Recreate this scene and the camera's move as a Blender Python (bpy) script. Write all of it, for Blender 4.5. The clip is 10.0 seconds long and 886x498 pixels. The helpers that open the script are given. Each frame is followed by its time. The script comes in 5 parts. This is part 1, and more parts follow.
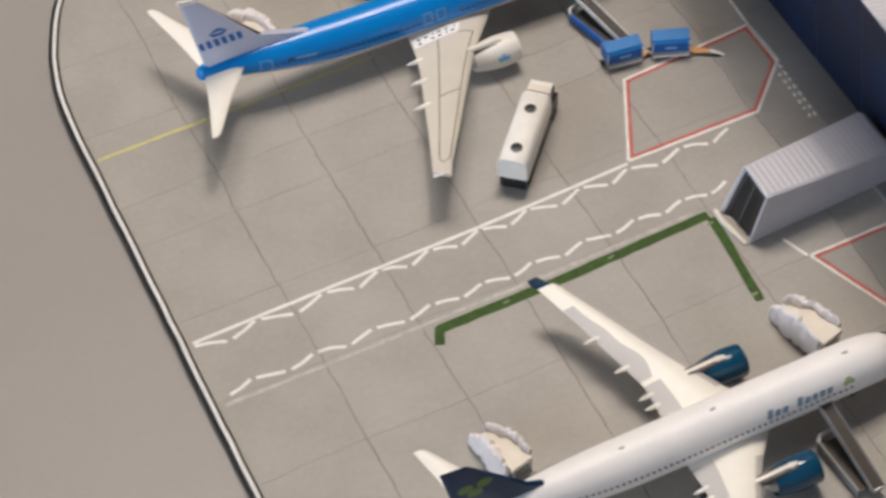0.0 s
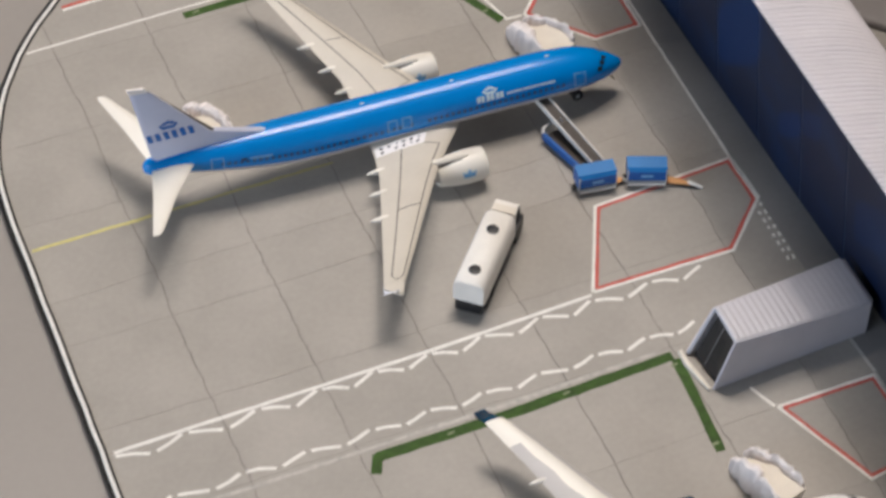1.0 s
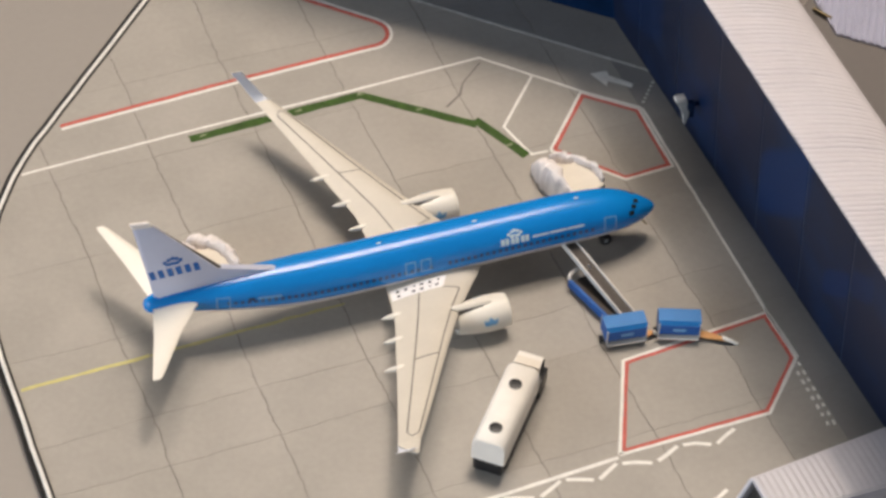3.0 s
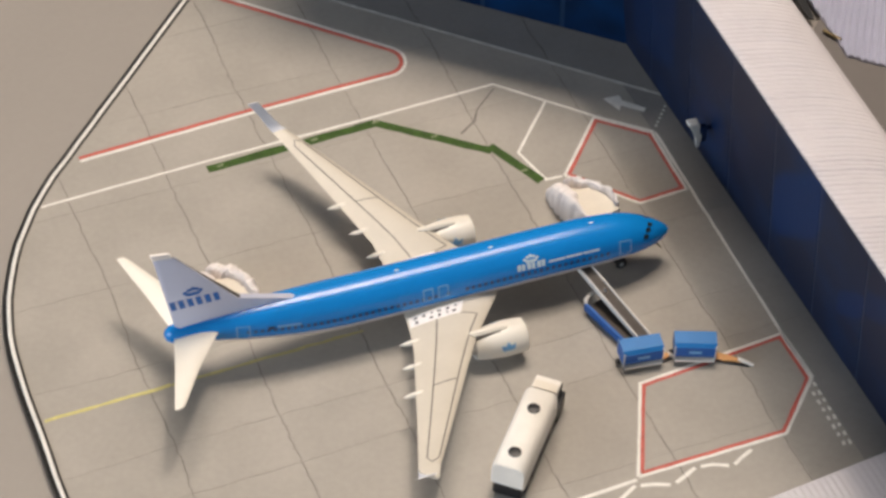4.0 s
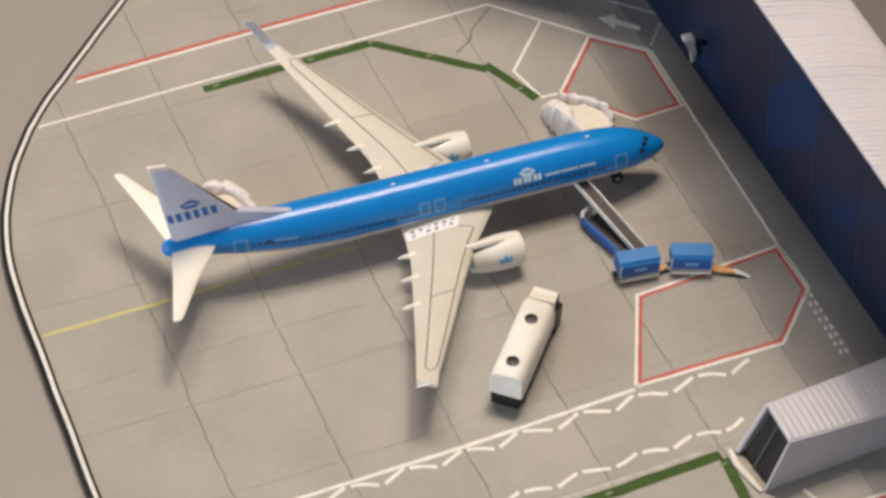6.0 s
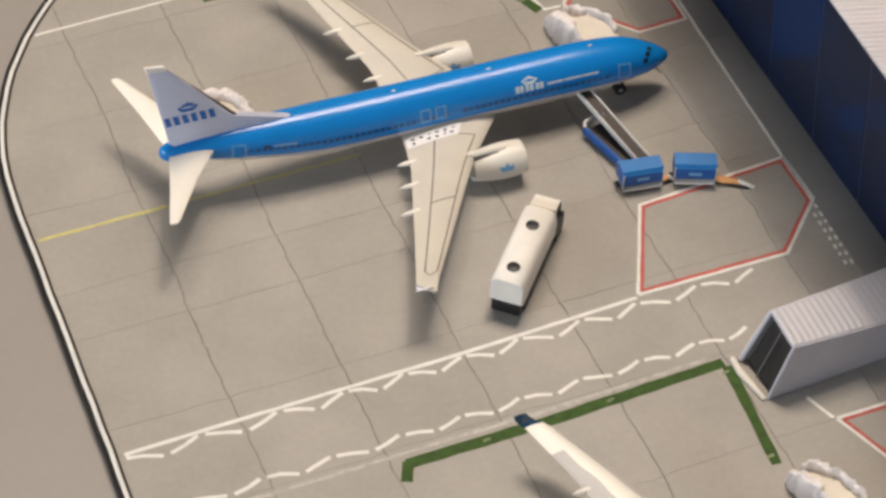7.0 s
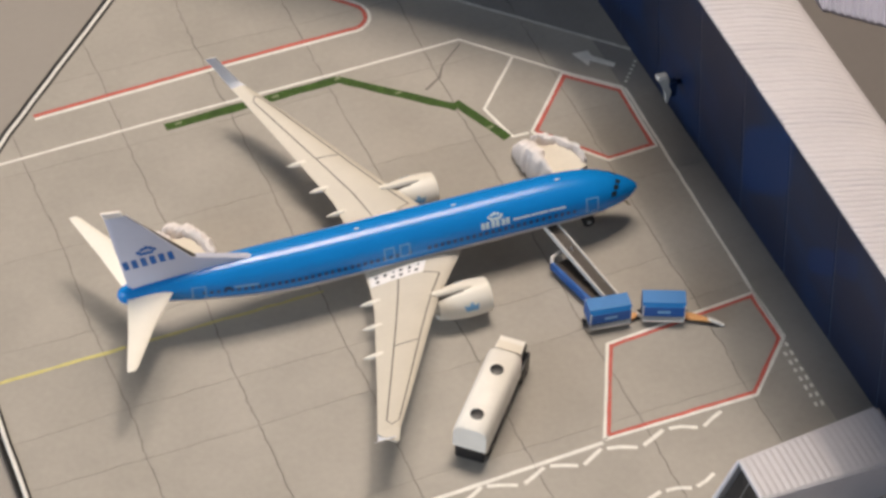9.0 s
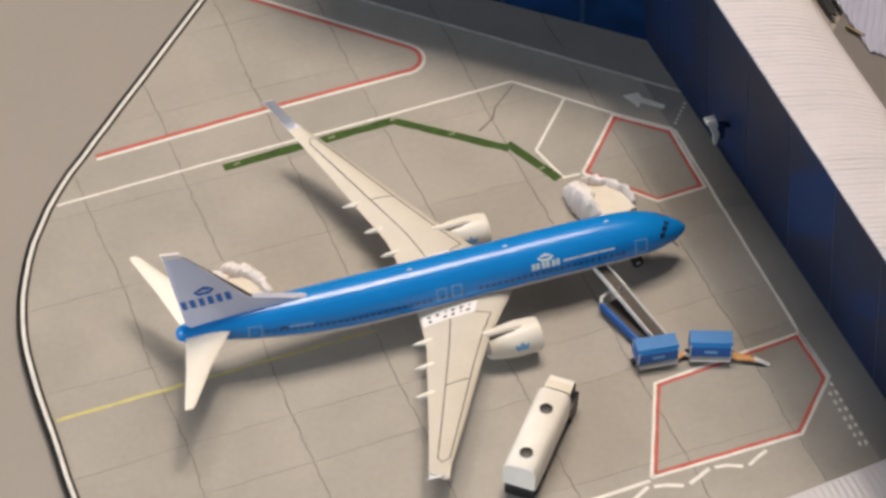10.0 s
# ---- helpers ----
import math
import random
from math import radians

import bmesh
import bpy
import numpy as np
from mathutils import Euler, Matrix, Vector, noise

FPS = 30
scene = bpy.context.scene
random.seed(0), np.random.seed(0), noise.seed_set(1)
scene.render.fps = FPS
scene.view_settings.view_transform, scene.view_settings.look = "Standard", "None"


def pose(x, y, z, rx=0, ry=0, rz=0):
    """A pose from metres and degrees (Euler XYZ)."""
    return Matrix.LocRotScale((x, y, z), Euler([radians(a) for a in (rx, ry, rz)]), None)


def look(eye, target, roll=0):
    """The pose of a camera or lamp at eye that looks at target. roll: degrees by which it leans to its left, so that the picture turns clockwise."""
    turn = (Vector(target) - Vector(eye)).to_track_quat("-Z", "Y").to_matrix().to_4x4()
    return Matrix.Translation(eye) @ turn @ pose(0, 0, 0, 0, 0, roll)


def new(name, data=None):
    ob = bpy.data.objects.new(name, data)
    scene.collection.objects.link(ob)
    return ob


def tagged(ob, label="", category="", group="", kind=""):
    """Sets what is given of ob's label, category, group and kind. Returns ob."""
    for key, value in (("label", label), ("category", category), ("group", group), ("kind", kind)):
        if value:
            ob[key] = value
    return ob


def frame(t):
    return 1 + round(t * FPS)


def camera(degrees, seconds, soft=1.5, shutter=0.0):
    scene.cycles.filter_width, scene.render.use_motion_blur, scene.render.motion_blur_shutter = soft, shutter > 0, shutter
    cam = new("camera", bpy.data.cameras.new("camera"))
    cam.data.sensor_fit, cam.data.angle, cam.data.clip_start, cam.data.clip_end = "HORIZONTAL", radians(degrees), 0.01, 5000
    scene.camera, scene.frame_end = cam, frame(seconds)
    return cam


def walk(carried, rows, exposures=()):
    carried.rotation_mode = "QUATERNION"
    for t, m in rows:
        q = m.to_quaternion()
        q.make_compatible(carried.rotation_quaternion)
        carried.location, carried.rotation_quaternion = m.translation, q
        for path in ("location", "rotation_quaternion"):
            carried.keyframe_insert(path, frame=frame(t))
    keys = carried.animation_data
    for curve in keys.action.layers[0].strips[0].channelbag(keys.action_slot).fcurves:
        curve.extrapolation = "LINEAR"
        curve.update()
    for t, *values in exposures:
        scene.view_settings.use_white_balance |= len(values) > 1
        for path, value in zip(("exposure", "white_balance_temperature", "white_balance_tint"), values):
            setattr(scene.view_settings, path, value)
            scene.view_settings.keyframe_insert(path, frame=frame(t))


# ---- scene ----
MM = 0.001
# ---- camera ----
cam = camera(18.497, 10.0, soft=3.0, shutter=0.15)
PATH = [
    (0.00, -0.18043, -0.34725, 0.39028, 39.130, 2.065, -23.763),
    (0.20, -0.17878, -0.35368, 0.39165, 39.531, 0.663, -23.690),
    (0.30, -0.17770, -0.35485, 0.38932, 39.748, 0.323, -23.404),
    (0.50, -0.17626, -0.35788, 0.38577, 40.323, 0.413, -22.165),
    (0.70, -0.17277, -0.34813, 0.37838, 40.082, 0.142, -21.461),
    (0.80, -0.17019, -0.34212, 0.37548, 40.468, -0.016, -21.067),
    (1.00, -0.16606, -0.33123, 0.36824, 41.565, -0.724, -20.691),
    (1.20, -0.16030, -0.32285, 0.36270, 42.008, -1.327, -20.549),
    (1.30, -0.15832, -0.31947, 0.36099, 42.045, -1.539, -20.400),
    (1.50, -0.15543, -0.31310, 0.35837, 42.193, -1.905, -20.046),
    (1.80, -0.15600, -0.31173, 0.35774, 42.348, -2.072, -19.801),
    (2.00, -0.15602, -0.31119, 0.35741, 42.718, -2.363, -19.725),
    (2.30, -0.15683, -0.30622, 0.35668, 42.676, -2.703, -19.971),
    (2.50, -0.15781, -0.30227, 0.35426, 43.099, -2.585, -19.769),
    (2.70, -0.16058, -0.29937, 0.35324, 43.115, -2.556, -19.734),
    (3.80, -0.16693, -0.30485, 0.35426, 43.580, -2.028, -20.033),
    (4.00, -0.16553, -0.30175, 0.35775, 43.563, -1.779, -20.151),
    (4.20, -0.16372, -0.30157, 0.35835, 43.491, -1.730, -20.306),
    (4.50, -0.16041, -0.30112, 0.35753, 43.654, -1.588, -20.433),
    (4.80, -0.16373, -0.30383, 0.35312, 43.534, -1.751, -20.710),
    (5.00, -0.16604, -0.30513, 0.35015, 43.562, -1.595, -20.657),
    (5.20, -0.16880, -0.30553, 0.35172, 43.207, -1.336, -20.425),
    (5.50, -0.17101, -0.30581, 0.35184, 43.431, -1.565, -20.609),
    (5.80, -0.16954, -0.30789, 0.35156, 43.315, -1.650, -20.657),
    (6.00, -0.16896, -0.31048, 0.35016, 43.209, -1.572, -20.541),
    (6.10, -0.16995, -0.31604, 0.34713, 43.307, -1.687, -20.589),
    (6.20, -0.16960, -0.32037, 0.34367, 43.082, -1.701, -20.581),
    (7.30, -0.17268, -0.31018, 0.33663, 42.843, -1.846, -20.218),
    (7.50, -0.17773, -0.30391, 0.34097, 42.694, -1.935, -20.214),
    (7.70, -0.17593, -0.30139, 0.34471, 42.568, -1.639, -19.939),
    (7.90, -0.17101, -0.29846, 0.34649, 42.572, -1.754, -19.991),
    (8.00, -0.16920, -0.29706, 0.34784, 42.658, -1.781, -20.014),
    (8.30, -0.16222, -0.29732, 0.34708, 42.777, -1.898, -20.236),
    (8.50, -0.15820, -0.29822, 0.34716, 42.861, -1.751, -20.150),
    (8.70, -0.15816, -0.29852, 0.34744, 42.879, -1.925, -20.417),
    (9.00, -0.15680, -0.29828, 0.34696, 43.053, -1.621, -20.291),
    (9.20, -0.15583, -0.29812, 0.34680, 43.220, -1.674, -20.363),
    (9.50, -0.15529, -0.29891, 0.35067, 43.258, -1.375, -20.172),
    (9.70, -0.15677, -0.30123, 0.35388, 43.222, -1.086, -19.724),
    (9.90, -0.15623, -0.30137, 0.35565, 43.395, -0.950, -19.441),
    (10.00, -0.15625, -0.30200, 0.35738, 43.313, -0.788, -19.226),
]
walk(cam, [(t, pose(x, y, z, rx, ry, rz)) for t, x, y, z, rx, ry, rz in PATH],
     exposures=[(0.0, -0.20, 6330, 10), (0.5, -0.17, 6220, 10), (1.0, -0.18, 6180, 10), (1.6, -0.07, 6300, 10), (2.0, -0.09, 6420, 10), (2.5, -0.01, 6650, 10), (4.5, 0.0, 6760, 10), (5.5, -0.02, 6820, 10), (7.5, -0.12, 6820, 10), (9.0, -0.07, 6760, 10), (10.0, -0.03, 6780, 10)])

# ---- light ----
world = bpy.data.worlds.new("room_world")
scene.world = world
world.use_nodes = True
world.node_tree.nodes["Background"].inputs[0].default_value = (0.9, 0.93, 1.0, 1)
world.node_tree.nodes["Background"].inputs[1].default_value = 0.07


def area_lamp(name, eye, target, sx, sy, watts, colour):
    data = bpy.data.lights.new(name, "AREA")
    data.shape, data.size, data.size_y, data.energy, data.color = "RECTANGLE", sx, sy, watts, colour
    ob = new(name, data)
    ob.matrix_world = look(eye, target)
    return ob


KEY = (0.035, 0.19, 0.85)
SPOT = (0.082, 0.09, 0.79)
area_lamp("ceiling_lamp_light", KEY, (-0.04, -0.02, 0), 0.50, 0.26, 9.5, (1.0, 0.875, 0.765))
area_lamp("window_light", (-1.47, -0.42, 0.42), (0, 0, 0.02), 1.4, 0.50, 16.8, (0.74, 0.85, 1.0))
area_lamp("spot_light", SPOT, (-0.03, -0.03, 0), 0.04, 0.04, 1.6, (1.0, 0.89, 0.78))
# weak fill added from the far corner, with no known lamp behind it
area_lamp("added_fill_light", (1.15, 1.05, 1.50), (0, 0, 0), 1.0, 1.0, 2.5, (1.0, 0.93, 0.83))


# ---- materials ----
def mat(name, colour, rough=0.5, metal=0.0, vary=0.08, scale=250.0, bump=0.02, per_object=0.0, coat=0.0, fine=None, island=0.0):
    m = bpy.data.materials.new(name)
    m.use_nodes = True
    nt = m.node_tree
    b = nt.nodes["Principled BSDF"]
    b.inputs["Roughness"].default_value = rough
    b.inputs["Metallic"].default_value = metal
    b.inputs["Coat Weight"].default_value = coat
    co = nt.nodes.new("ShaderNodeTexCoord")
    n1 = nt.nodes.new("ShaderNodeTexNoise")
    n1.inputs["Scale"].default_value = scale
    n1.inputs["Detail"].default_value = 4
    n2 = nt.nodes.new("ShaderNodeTexNoise")
    n2.inputs["Scale"].default_value = fine or scale * 9
    n2.inputs["Detail"].default_value = 3
    nt.links.new(co.outputs["Object"], n1.inputs["Vector"])
    nt.links.new(co.outputs["Object"], n2.inputs["Vector"])
    add = nt.nodes.new("ShaderNodeMath")
    add.operation = "MULTIPLY_ADD"
    add.inputs[1].default_value = 0.4
    nt.links.new(n2.outputs["Fac"], add.inputs[0])
    nt.links.new(n1.outputs["Fac"], add.inputs[2])
    mr = nt.nodes.new("ShaderNodeMapRange")
    mr.inputs[1].default_value, mr.inputs[2].default_value = 0.45, 0.95
    mr.inputs[3].default_value, mr.inputs[4].default_value = 1 - vary, 1 + vary
    nt.links.new(add.outputs[0], mr.inputs[0])
    value = mr.outputs[0]
    if per_object or island:
        src = nt.nodes.new("ShaderNodeObjectInfo") if per_object else nt.nodes.new("ShaderNodeNewGeometry")
        out = src.outputs["Random"] if per_object else src.outputs["Random Per Island"]
        k = per_object or island
        mr2 = nt.nodes.new("ShaderNodeMapRange")
        mr2.inputs[3].default_value, mr2.inputs[4].default_value = 1 - k, 1 + k
        nt.links.new(out, mr2.inputs[0])
        mul = nt.nodes.new("ShaderNodeMath")
        mul.operation = "MULTIPLY"
        nt.links.new(value, mul.inputs[0])
        nt.links.new(mr2.outputs[0], mul.inputs[1])
        value = mul.outputs[0]
    vm = nt.nodes.new("ShaderNodeVectorMath")
    vm.operation = "SCALE"
    vm.inputs[0].default_value = colour
    nt.links.new(value, vm.inputs["Scale"])
    nt.links.new(vm.outputs[0], b.inputs["Base Color"])
    if bump:
        bp = nt.nodes.new("ShaderNodeBump")
        bp.inputs["Strength"].default_value = min(1.0, bump * 8)
        bp.inputs["Distance"].default_value = 0.00008
        nt.links.new(n2.outputs["Fac"], bp.inputs["Height"])
        nt.links.new(bp.outputs[0], b.inputs["Normal"])
    return m


M = {
    "table": mat("table_laminate", (0.325, 0.296, 0.268), 0.42, vary=0.05, scale=14, fine=900, bump=0.01),
    "slab": mat("printed_concrete", (0.3724, 0.3448, 0.3049), 0.55, vary=0.11, scale=60, fine=900, bump=0.008, per_object=0.03),
    "slab_dark": mat("deepened_road_print", (0.2584, 0.2451, 0.2308), 0.55, vary=0.10, scale=70, fine=900, bump=0.008, per_object=0.03),
    "joint": mat("joint_ink", (0.245, 0.226, 0.202), 0.7, vary=0.3, scale=400),
    "faint_ink": mat("faint_white_ink", (0.47, 0.445, 0.405), 0.6, vary=0.25, scale=700, bump=0.01),
    "strip_ink": mat("pale_green_ink", (0.19, 0.23, 0.12), 0.6, vary=0.3, scale=700, bump=0.01),
    "white_ink": mat("white_ink", (0.80, 0.78, 0.73), 0.55, vary=0.10, scale=500, bump=0.01),
    "worn_ink": mat("worn_white_ink", (0.58, 0.56, 0.52), 0.6, vary=0.22, scale=700, bump=0.01),
    "red_ink": mat("red_ink", (0.53, 0.105, 0.082), 0.55, vary=0.14, scale=500, bump=0.01),
    "yellow_ink": mat("yellow_ink", (0.58, 0.53, 0.20), 0.55, vary=0.14, scale=500, bump=0.01),
    "shaded_yellow": mat("shaded_yellow_ink", (0.50, 0.445, 0.20), 0.55, vary=0.16, scale=500, bump=0.01),
    "crack": mat("crack_ink", (0.17, 0.155, 0.14), 0.7, vary=0.3, scale=400),
    "green_ink": mat("green_ink", (0.034, 0.082, 0.006), 0.75, vary=0.35, scale=600, bump=0.01),
    "black_rim": mat("black_rim", (0.012, 0.011, 0.010), 0.35, vary=0.2, scale=300),
    "white_rim": mat("white_rim", (0.82, 0.80, 0.76), 0.25, vary=0.10, scale=350),
    "blue_paint": mat("sky_blue_paint", (0.002, 0.232, 0.67), 0.24, vary=0.03, scale=180, bump=0.003, coat=0.0),
    "white_paint": mat("white_paint", (0.92, 0.885, 0.865), 0.46, vary=0.03, scale=180, bump=0.004),
    "belly": mat("pale_belly_paint", (0.62, 0.63, 0.66), 0.35, vary=0.04, scale=180, bump=0.004),
    "wing": mat("pale_wing_paint", (0.65, 0.60, 0.515), 0.45, vary=0.04, scale=160, bump=0.006),
    "wing_white": mat("white_wing_paint", (0.87, 0.825, 0.74), 0.4, vary=0.03, scale=160, bump=0.005),
    "wing_grey": mat("grey_flap_paint", (0.53, 0.505, 0.485), 0.45, vary=0.05, scale=160, bump=0.006),
    "line": mat("panel_line_ink", (0.15, 0.13, 0.11), 0.6, vary=0.15, scale=600),
    "fin": mat("pale_fin_paint", (0.60, 0.625, 0.765), 0.4, vary=0.03, scale=180, bump=0.004),
    "logo_blue": mat("logo_blue", (0.012, 0.15, 0.52), 0.4, vary=0.04, scale=300),
    "pale_blue": mat("pale_blue_line", (0.20, 0.46, 0.74), 0.4, vary=0.06, scale=300),
    "pale_mark": mat("pale_mark_paint", (0.62, 0.75, 0.82), 0.4, vary=0.08, scale=300),
    "mid_blue": mat("window_blue", (0.003, 0.045, 0.17), 0.3, vary=0.10, scale=300),
    "navy": mat("navy_paint", (0.006, 0.028, 0.075), 0.3, vary=0.08, scale=200),
    "teal": mat("teal_paint", (0.004, 0.060, 0.125), 0.16, vary=0.06, scale=220, bump=0.004, coat=0.4),
    "teal_text": mat("teal_text", (0.20, 0.29, 0.38), 0.4, vary=0.08, scale=300),
    "leaf_pale": mat("pale_leaf_green", (0.36, 0.45, 0.22), 0.45, vary=0.12, scale=300),
    "cabin_grey": mat("cabin_window_grey", (0.13, 0.12, 0.17), 0.4, vary=0.1, scale=300),
    "dark_grey": mat("dark_grey_plastic", (0.20, 0.20, 0.20), 0.5, vary=0.08, scale=250),
    "leaf": mat("leaf_green", (0.085, 0.17, 0.03), 0.45, vary=0.12, scale=300),
    "black": mat("black_plastic", (0.012, 0.012, 0.014), 0.4, vary=0.15, scale=300),
    "rubber": mat("tyre_rubber", (0.014, 0.013, 0.014), 0.65, vary=0.15, scale=400),
    "steel": mat("steel", (0.55, 0.54, 0.52), 0.3, 0.9, vary=0.08, scale=400),
    "grey": mat("grey_plastic", (0.36, 0.37, 0.36), 0.45, vary=0.06, scale=250),
    "white_plastic": mat("white_plastic", (0.86, 0.82, 0.755), 0.5, vary=0.05, scale=350, bump=0.03),
    "cream": mat("cream_plastic", (0.78, 0.72, 0.62), 0.5, vary=0.05, scale=350, bump=0.03),
    "stair_white": mat("rough_white_resin", (0.82, 0.76, 0.735), 0.55, vary=0.07, scale=500, bump=0.06),
    "roof": mat("white_printed_plastic", (0.585, 0.555, 0.58), 0.55, vary=0.04, scale=120, bump=0.03),
    "bridge": mat("pale_printed_plastic", (0.59, 0.58, 0.62), 0.55, vary=0.05, scale=160, bump=0.03),
    "cart_blue": mat("cart_blue", (0.010, 0.17, 0.47), 0.45, vary=0.07, scale=350, bump=0.02),
    "cart_dark": mat("cart_dark_blue", (0.006, 0.105, 0.40), 0.5, vary=0.10, scale=350, bump=0.02),
    "belt": mat("belt_rubber", (0.060, 0.047, 0.038), 0.6, vary=0.15, scale=500),
    "rail": mat("pale_rail", (0.62, 0.60, 0.57), 0.4, vary=0.08, scale=400),
    "orange": mat("orange_plastic", (0.70, 0.35, 0.13), 0.5, vary=0.12, scale=400),
    "brass": mat("brown_brass", (0.10, 0.07, 0.022), 0.4, 0.4, vary=0.2, scale=300),
    "cover": mat("taupe_cover", (0.150, 0.134, 0.126), 0.6, vary=0.06, scale=20, fine=700),
    "backing": mat("tan_board", (0.22, 0.20, 0.175), 0.6, vary=0.06, scale=20, fine=700),
    "wall": mat("room_wall_paint", (0.42, 0.41, 0.40), 0.8, vary=0.04, scale=3, fine=200),
    "winglet": mat("clear_grey_plastic", (0.78, 0.80, 0.87), 0.3, vary=0.05, scale=200),
    "ribbed": mat("pale_ribbed_plastic", (0.42, 0.43, 0.55), 0.55, vary=0.05, scale=160, bump=0.02),
}


def glass_blue(name, low, high, rough, patches=()):
    """Dark blue glazing with uneven, soft-edged brighter patches."""
    m = bpy.data.materials.new(name)
    m.use_nodes = True
    nt = m.node_tree
    b = nt.nodes["Principled BSDF"]
    co = nt.nodes.new("ShaderNodeTexCoord")
    n = nt.nodes.new("ShaderNodeTexNoise")
    n.inputs["Scale"].default_value, n.inputs["Detail"].default_value = 70, 3
    nt.links.new(co.outputs["Object"], n.inputs["Vector"])
    info = nt.nodes.new("ShaderNodeObjectInfo")
    add = nt.nodes.new("ShaderNodeMath")
    add.operation = "MULTIPLY_ADD"
    add.inputs[1].default_value = 0.10
    nt.links.new(info.outputs["Random"], add.inputs[0])
    nt.links.new(n.outputs["Fac"], add.inputs[2])
    ramp = nt.nodes.new("ShaderNodeValToRGB")
    ramp.color_ramp.elements[0].position, ramp.color_ramp.elements[0].color = 0.50, (*low, 1)
    ramp.color_ramp.elements[1].position, ramp.color_ramp.elements[1].color = 0.86, (*high, 1)
    nt.links.new(add.outputs[0], ramp.inputs[0])
    colour = ramp.outputs[0]
    sep = nt.nodes.new("ShaderNodeSeparateXYZ")
    nt.links.new(co.outputs["Object"], sep.inputs[0])

    def sums(kind, a, b2):
        nd = nt.nodes.new("ShaderNodeMath")
        nd.operation = kind
        for k, v in enumerate((a, b2)):
            if isinstance(v, (int, float)):
                nd.inputs[k].default_value = v
            else:
                nt.links.new(v, nd.inputs[k])
        return nd.outputs[0]

    # soft-edged brighter blue patches: along the front (from the joint's foot), up, half width, half height, slant,
    # strength
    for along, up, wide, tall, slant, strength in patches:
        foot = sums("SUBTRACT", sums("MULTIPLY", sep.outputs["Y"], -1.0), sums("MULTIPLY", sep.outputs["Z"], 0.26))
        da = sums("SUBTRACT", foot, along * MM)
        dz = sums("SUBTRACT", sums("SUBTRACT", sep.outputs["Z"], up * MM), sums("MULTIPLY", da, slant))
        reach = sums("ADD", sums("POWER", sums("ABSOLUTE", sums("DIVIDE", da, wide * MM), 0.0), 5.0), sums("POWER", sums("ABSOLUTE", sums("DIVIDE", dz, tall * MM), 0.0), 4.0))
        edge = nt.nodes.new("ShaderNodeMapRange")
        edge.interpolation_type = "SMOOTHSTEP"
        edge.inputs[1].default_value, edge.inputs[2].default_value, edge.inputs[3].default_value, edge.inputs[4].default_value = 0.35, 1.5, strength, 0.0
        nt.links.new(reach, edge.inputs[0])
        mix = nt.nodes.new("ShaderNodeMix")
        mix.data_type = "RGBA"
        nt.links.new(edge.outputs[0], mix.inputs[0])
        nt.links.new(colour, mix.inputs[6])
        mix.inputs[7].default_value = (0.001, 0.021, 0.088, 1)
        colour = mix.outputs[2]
    nt.links.new(colour, b.inputs["Base Color"])
    b.inputs["Roughness"].default_value = rough
    b.inputs["Specular IOR Level"].default_value = 0.12
    return m


M["winglet"].node_tree.nodes["Principled BSDF"].inputs["Transmission Weight"].default_value = 0.25
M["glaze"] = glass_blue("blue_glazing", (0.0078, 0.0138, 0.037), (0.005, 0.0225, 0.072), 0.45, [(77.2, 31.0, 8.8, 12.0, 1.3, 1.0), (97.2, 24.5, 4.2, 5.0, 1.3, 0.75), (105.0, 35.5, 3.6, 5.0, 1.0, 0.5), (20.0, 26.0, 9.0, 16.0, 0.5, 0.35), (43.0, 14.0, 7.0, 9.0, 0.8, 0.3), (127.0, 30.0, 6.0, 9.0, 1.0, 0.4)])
M["glaze_far"] = glass_blue("bright_blue_glazing", (0.002, 0.013, 0.044), (0.002, 0.031, 0.108), 0.45)


# ---- builders (millimetres) ----
def finish(bm, smooth):
    bmesh.ops.recalc_face_normals(bm, faces=bm.faces)
    for f in bm.faces:
        f.smooth = smooth


def part(name, bm, material, parent, label="", smooth=False, kind="", category=""):
    """One mesh object from a bmesh in millimetres, under a thing or a part."""
    finish(bm, smooth)
    bm.transform(Matrix.Scale(MM, 4))
    me = bpy.data.meshes.new(name)
    bm.to_mesh(me)
    bm.free()
    me.materials.append(M[material] if isinstance(material, str) else material)
    if smooth:
        me.set_sharp_from_angle(angle=radians(42))
    ob = new(name, me)
    if parent:
        ob.parent = parent
    return tagged(ob, label, category, kind=kind)


def thing(name, label, category, group="", x=0.0, y=0.0, z=0.0, rz=0.0, kind=""):
    ob = new(name)
    ob.empty_display_size = 0.005
    ob.matrix_basis = pose(x * MM, y * MM, z * MM, 0, 0, rz)
    return tagged(ob, label, category, group, kind)


def add_box(bm, x0, x1, y0, y1, z0, z1, bevel=0.0, m=None):
    made = bmesh.ops.create_cube(bm, size=1.0)["verts"]
    for v in made:
        v.co = Vector(((x0 + x1) / 2 + v.co.x * (x1 - x0), (y0 + y1) / 2 + v.co.y * (y1 - y0), (z0 + z1) / 2 + v.co.z * (z1 - z0)))
    if bevel:
        edges = {e for v in made for e in v.link_edges}
        out = bmesh.ops.bevel(bm, geom=list(edges), offset=bevel, segments=2, affect="EDGES", profile=0.6)
        made = list({v for f in out["faces"] for v in f.verts} | {v for v in made if v.is_valid})
    if m is not None:
        for v in made:
            v.co = m @ v.co
    return bm


def boxes(*rows, bevel=0.0):
    bm = bmesh.new()
    for r in rows:
        add_box(bm, *r, bevel=bevel)
    return bm


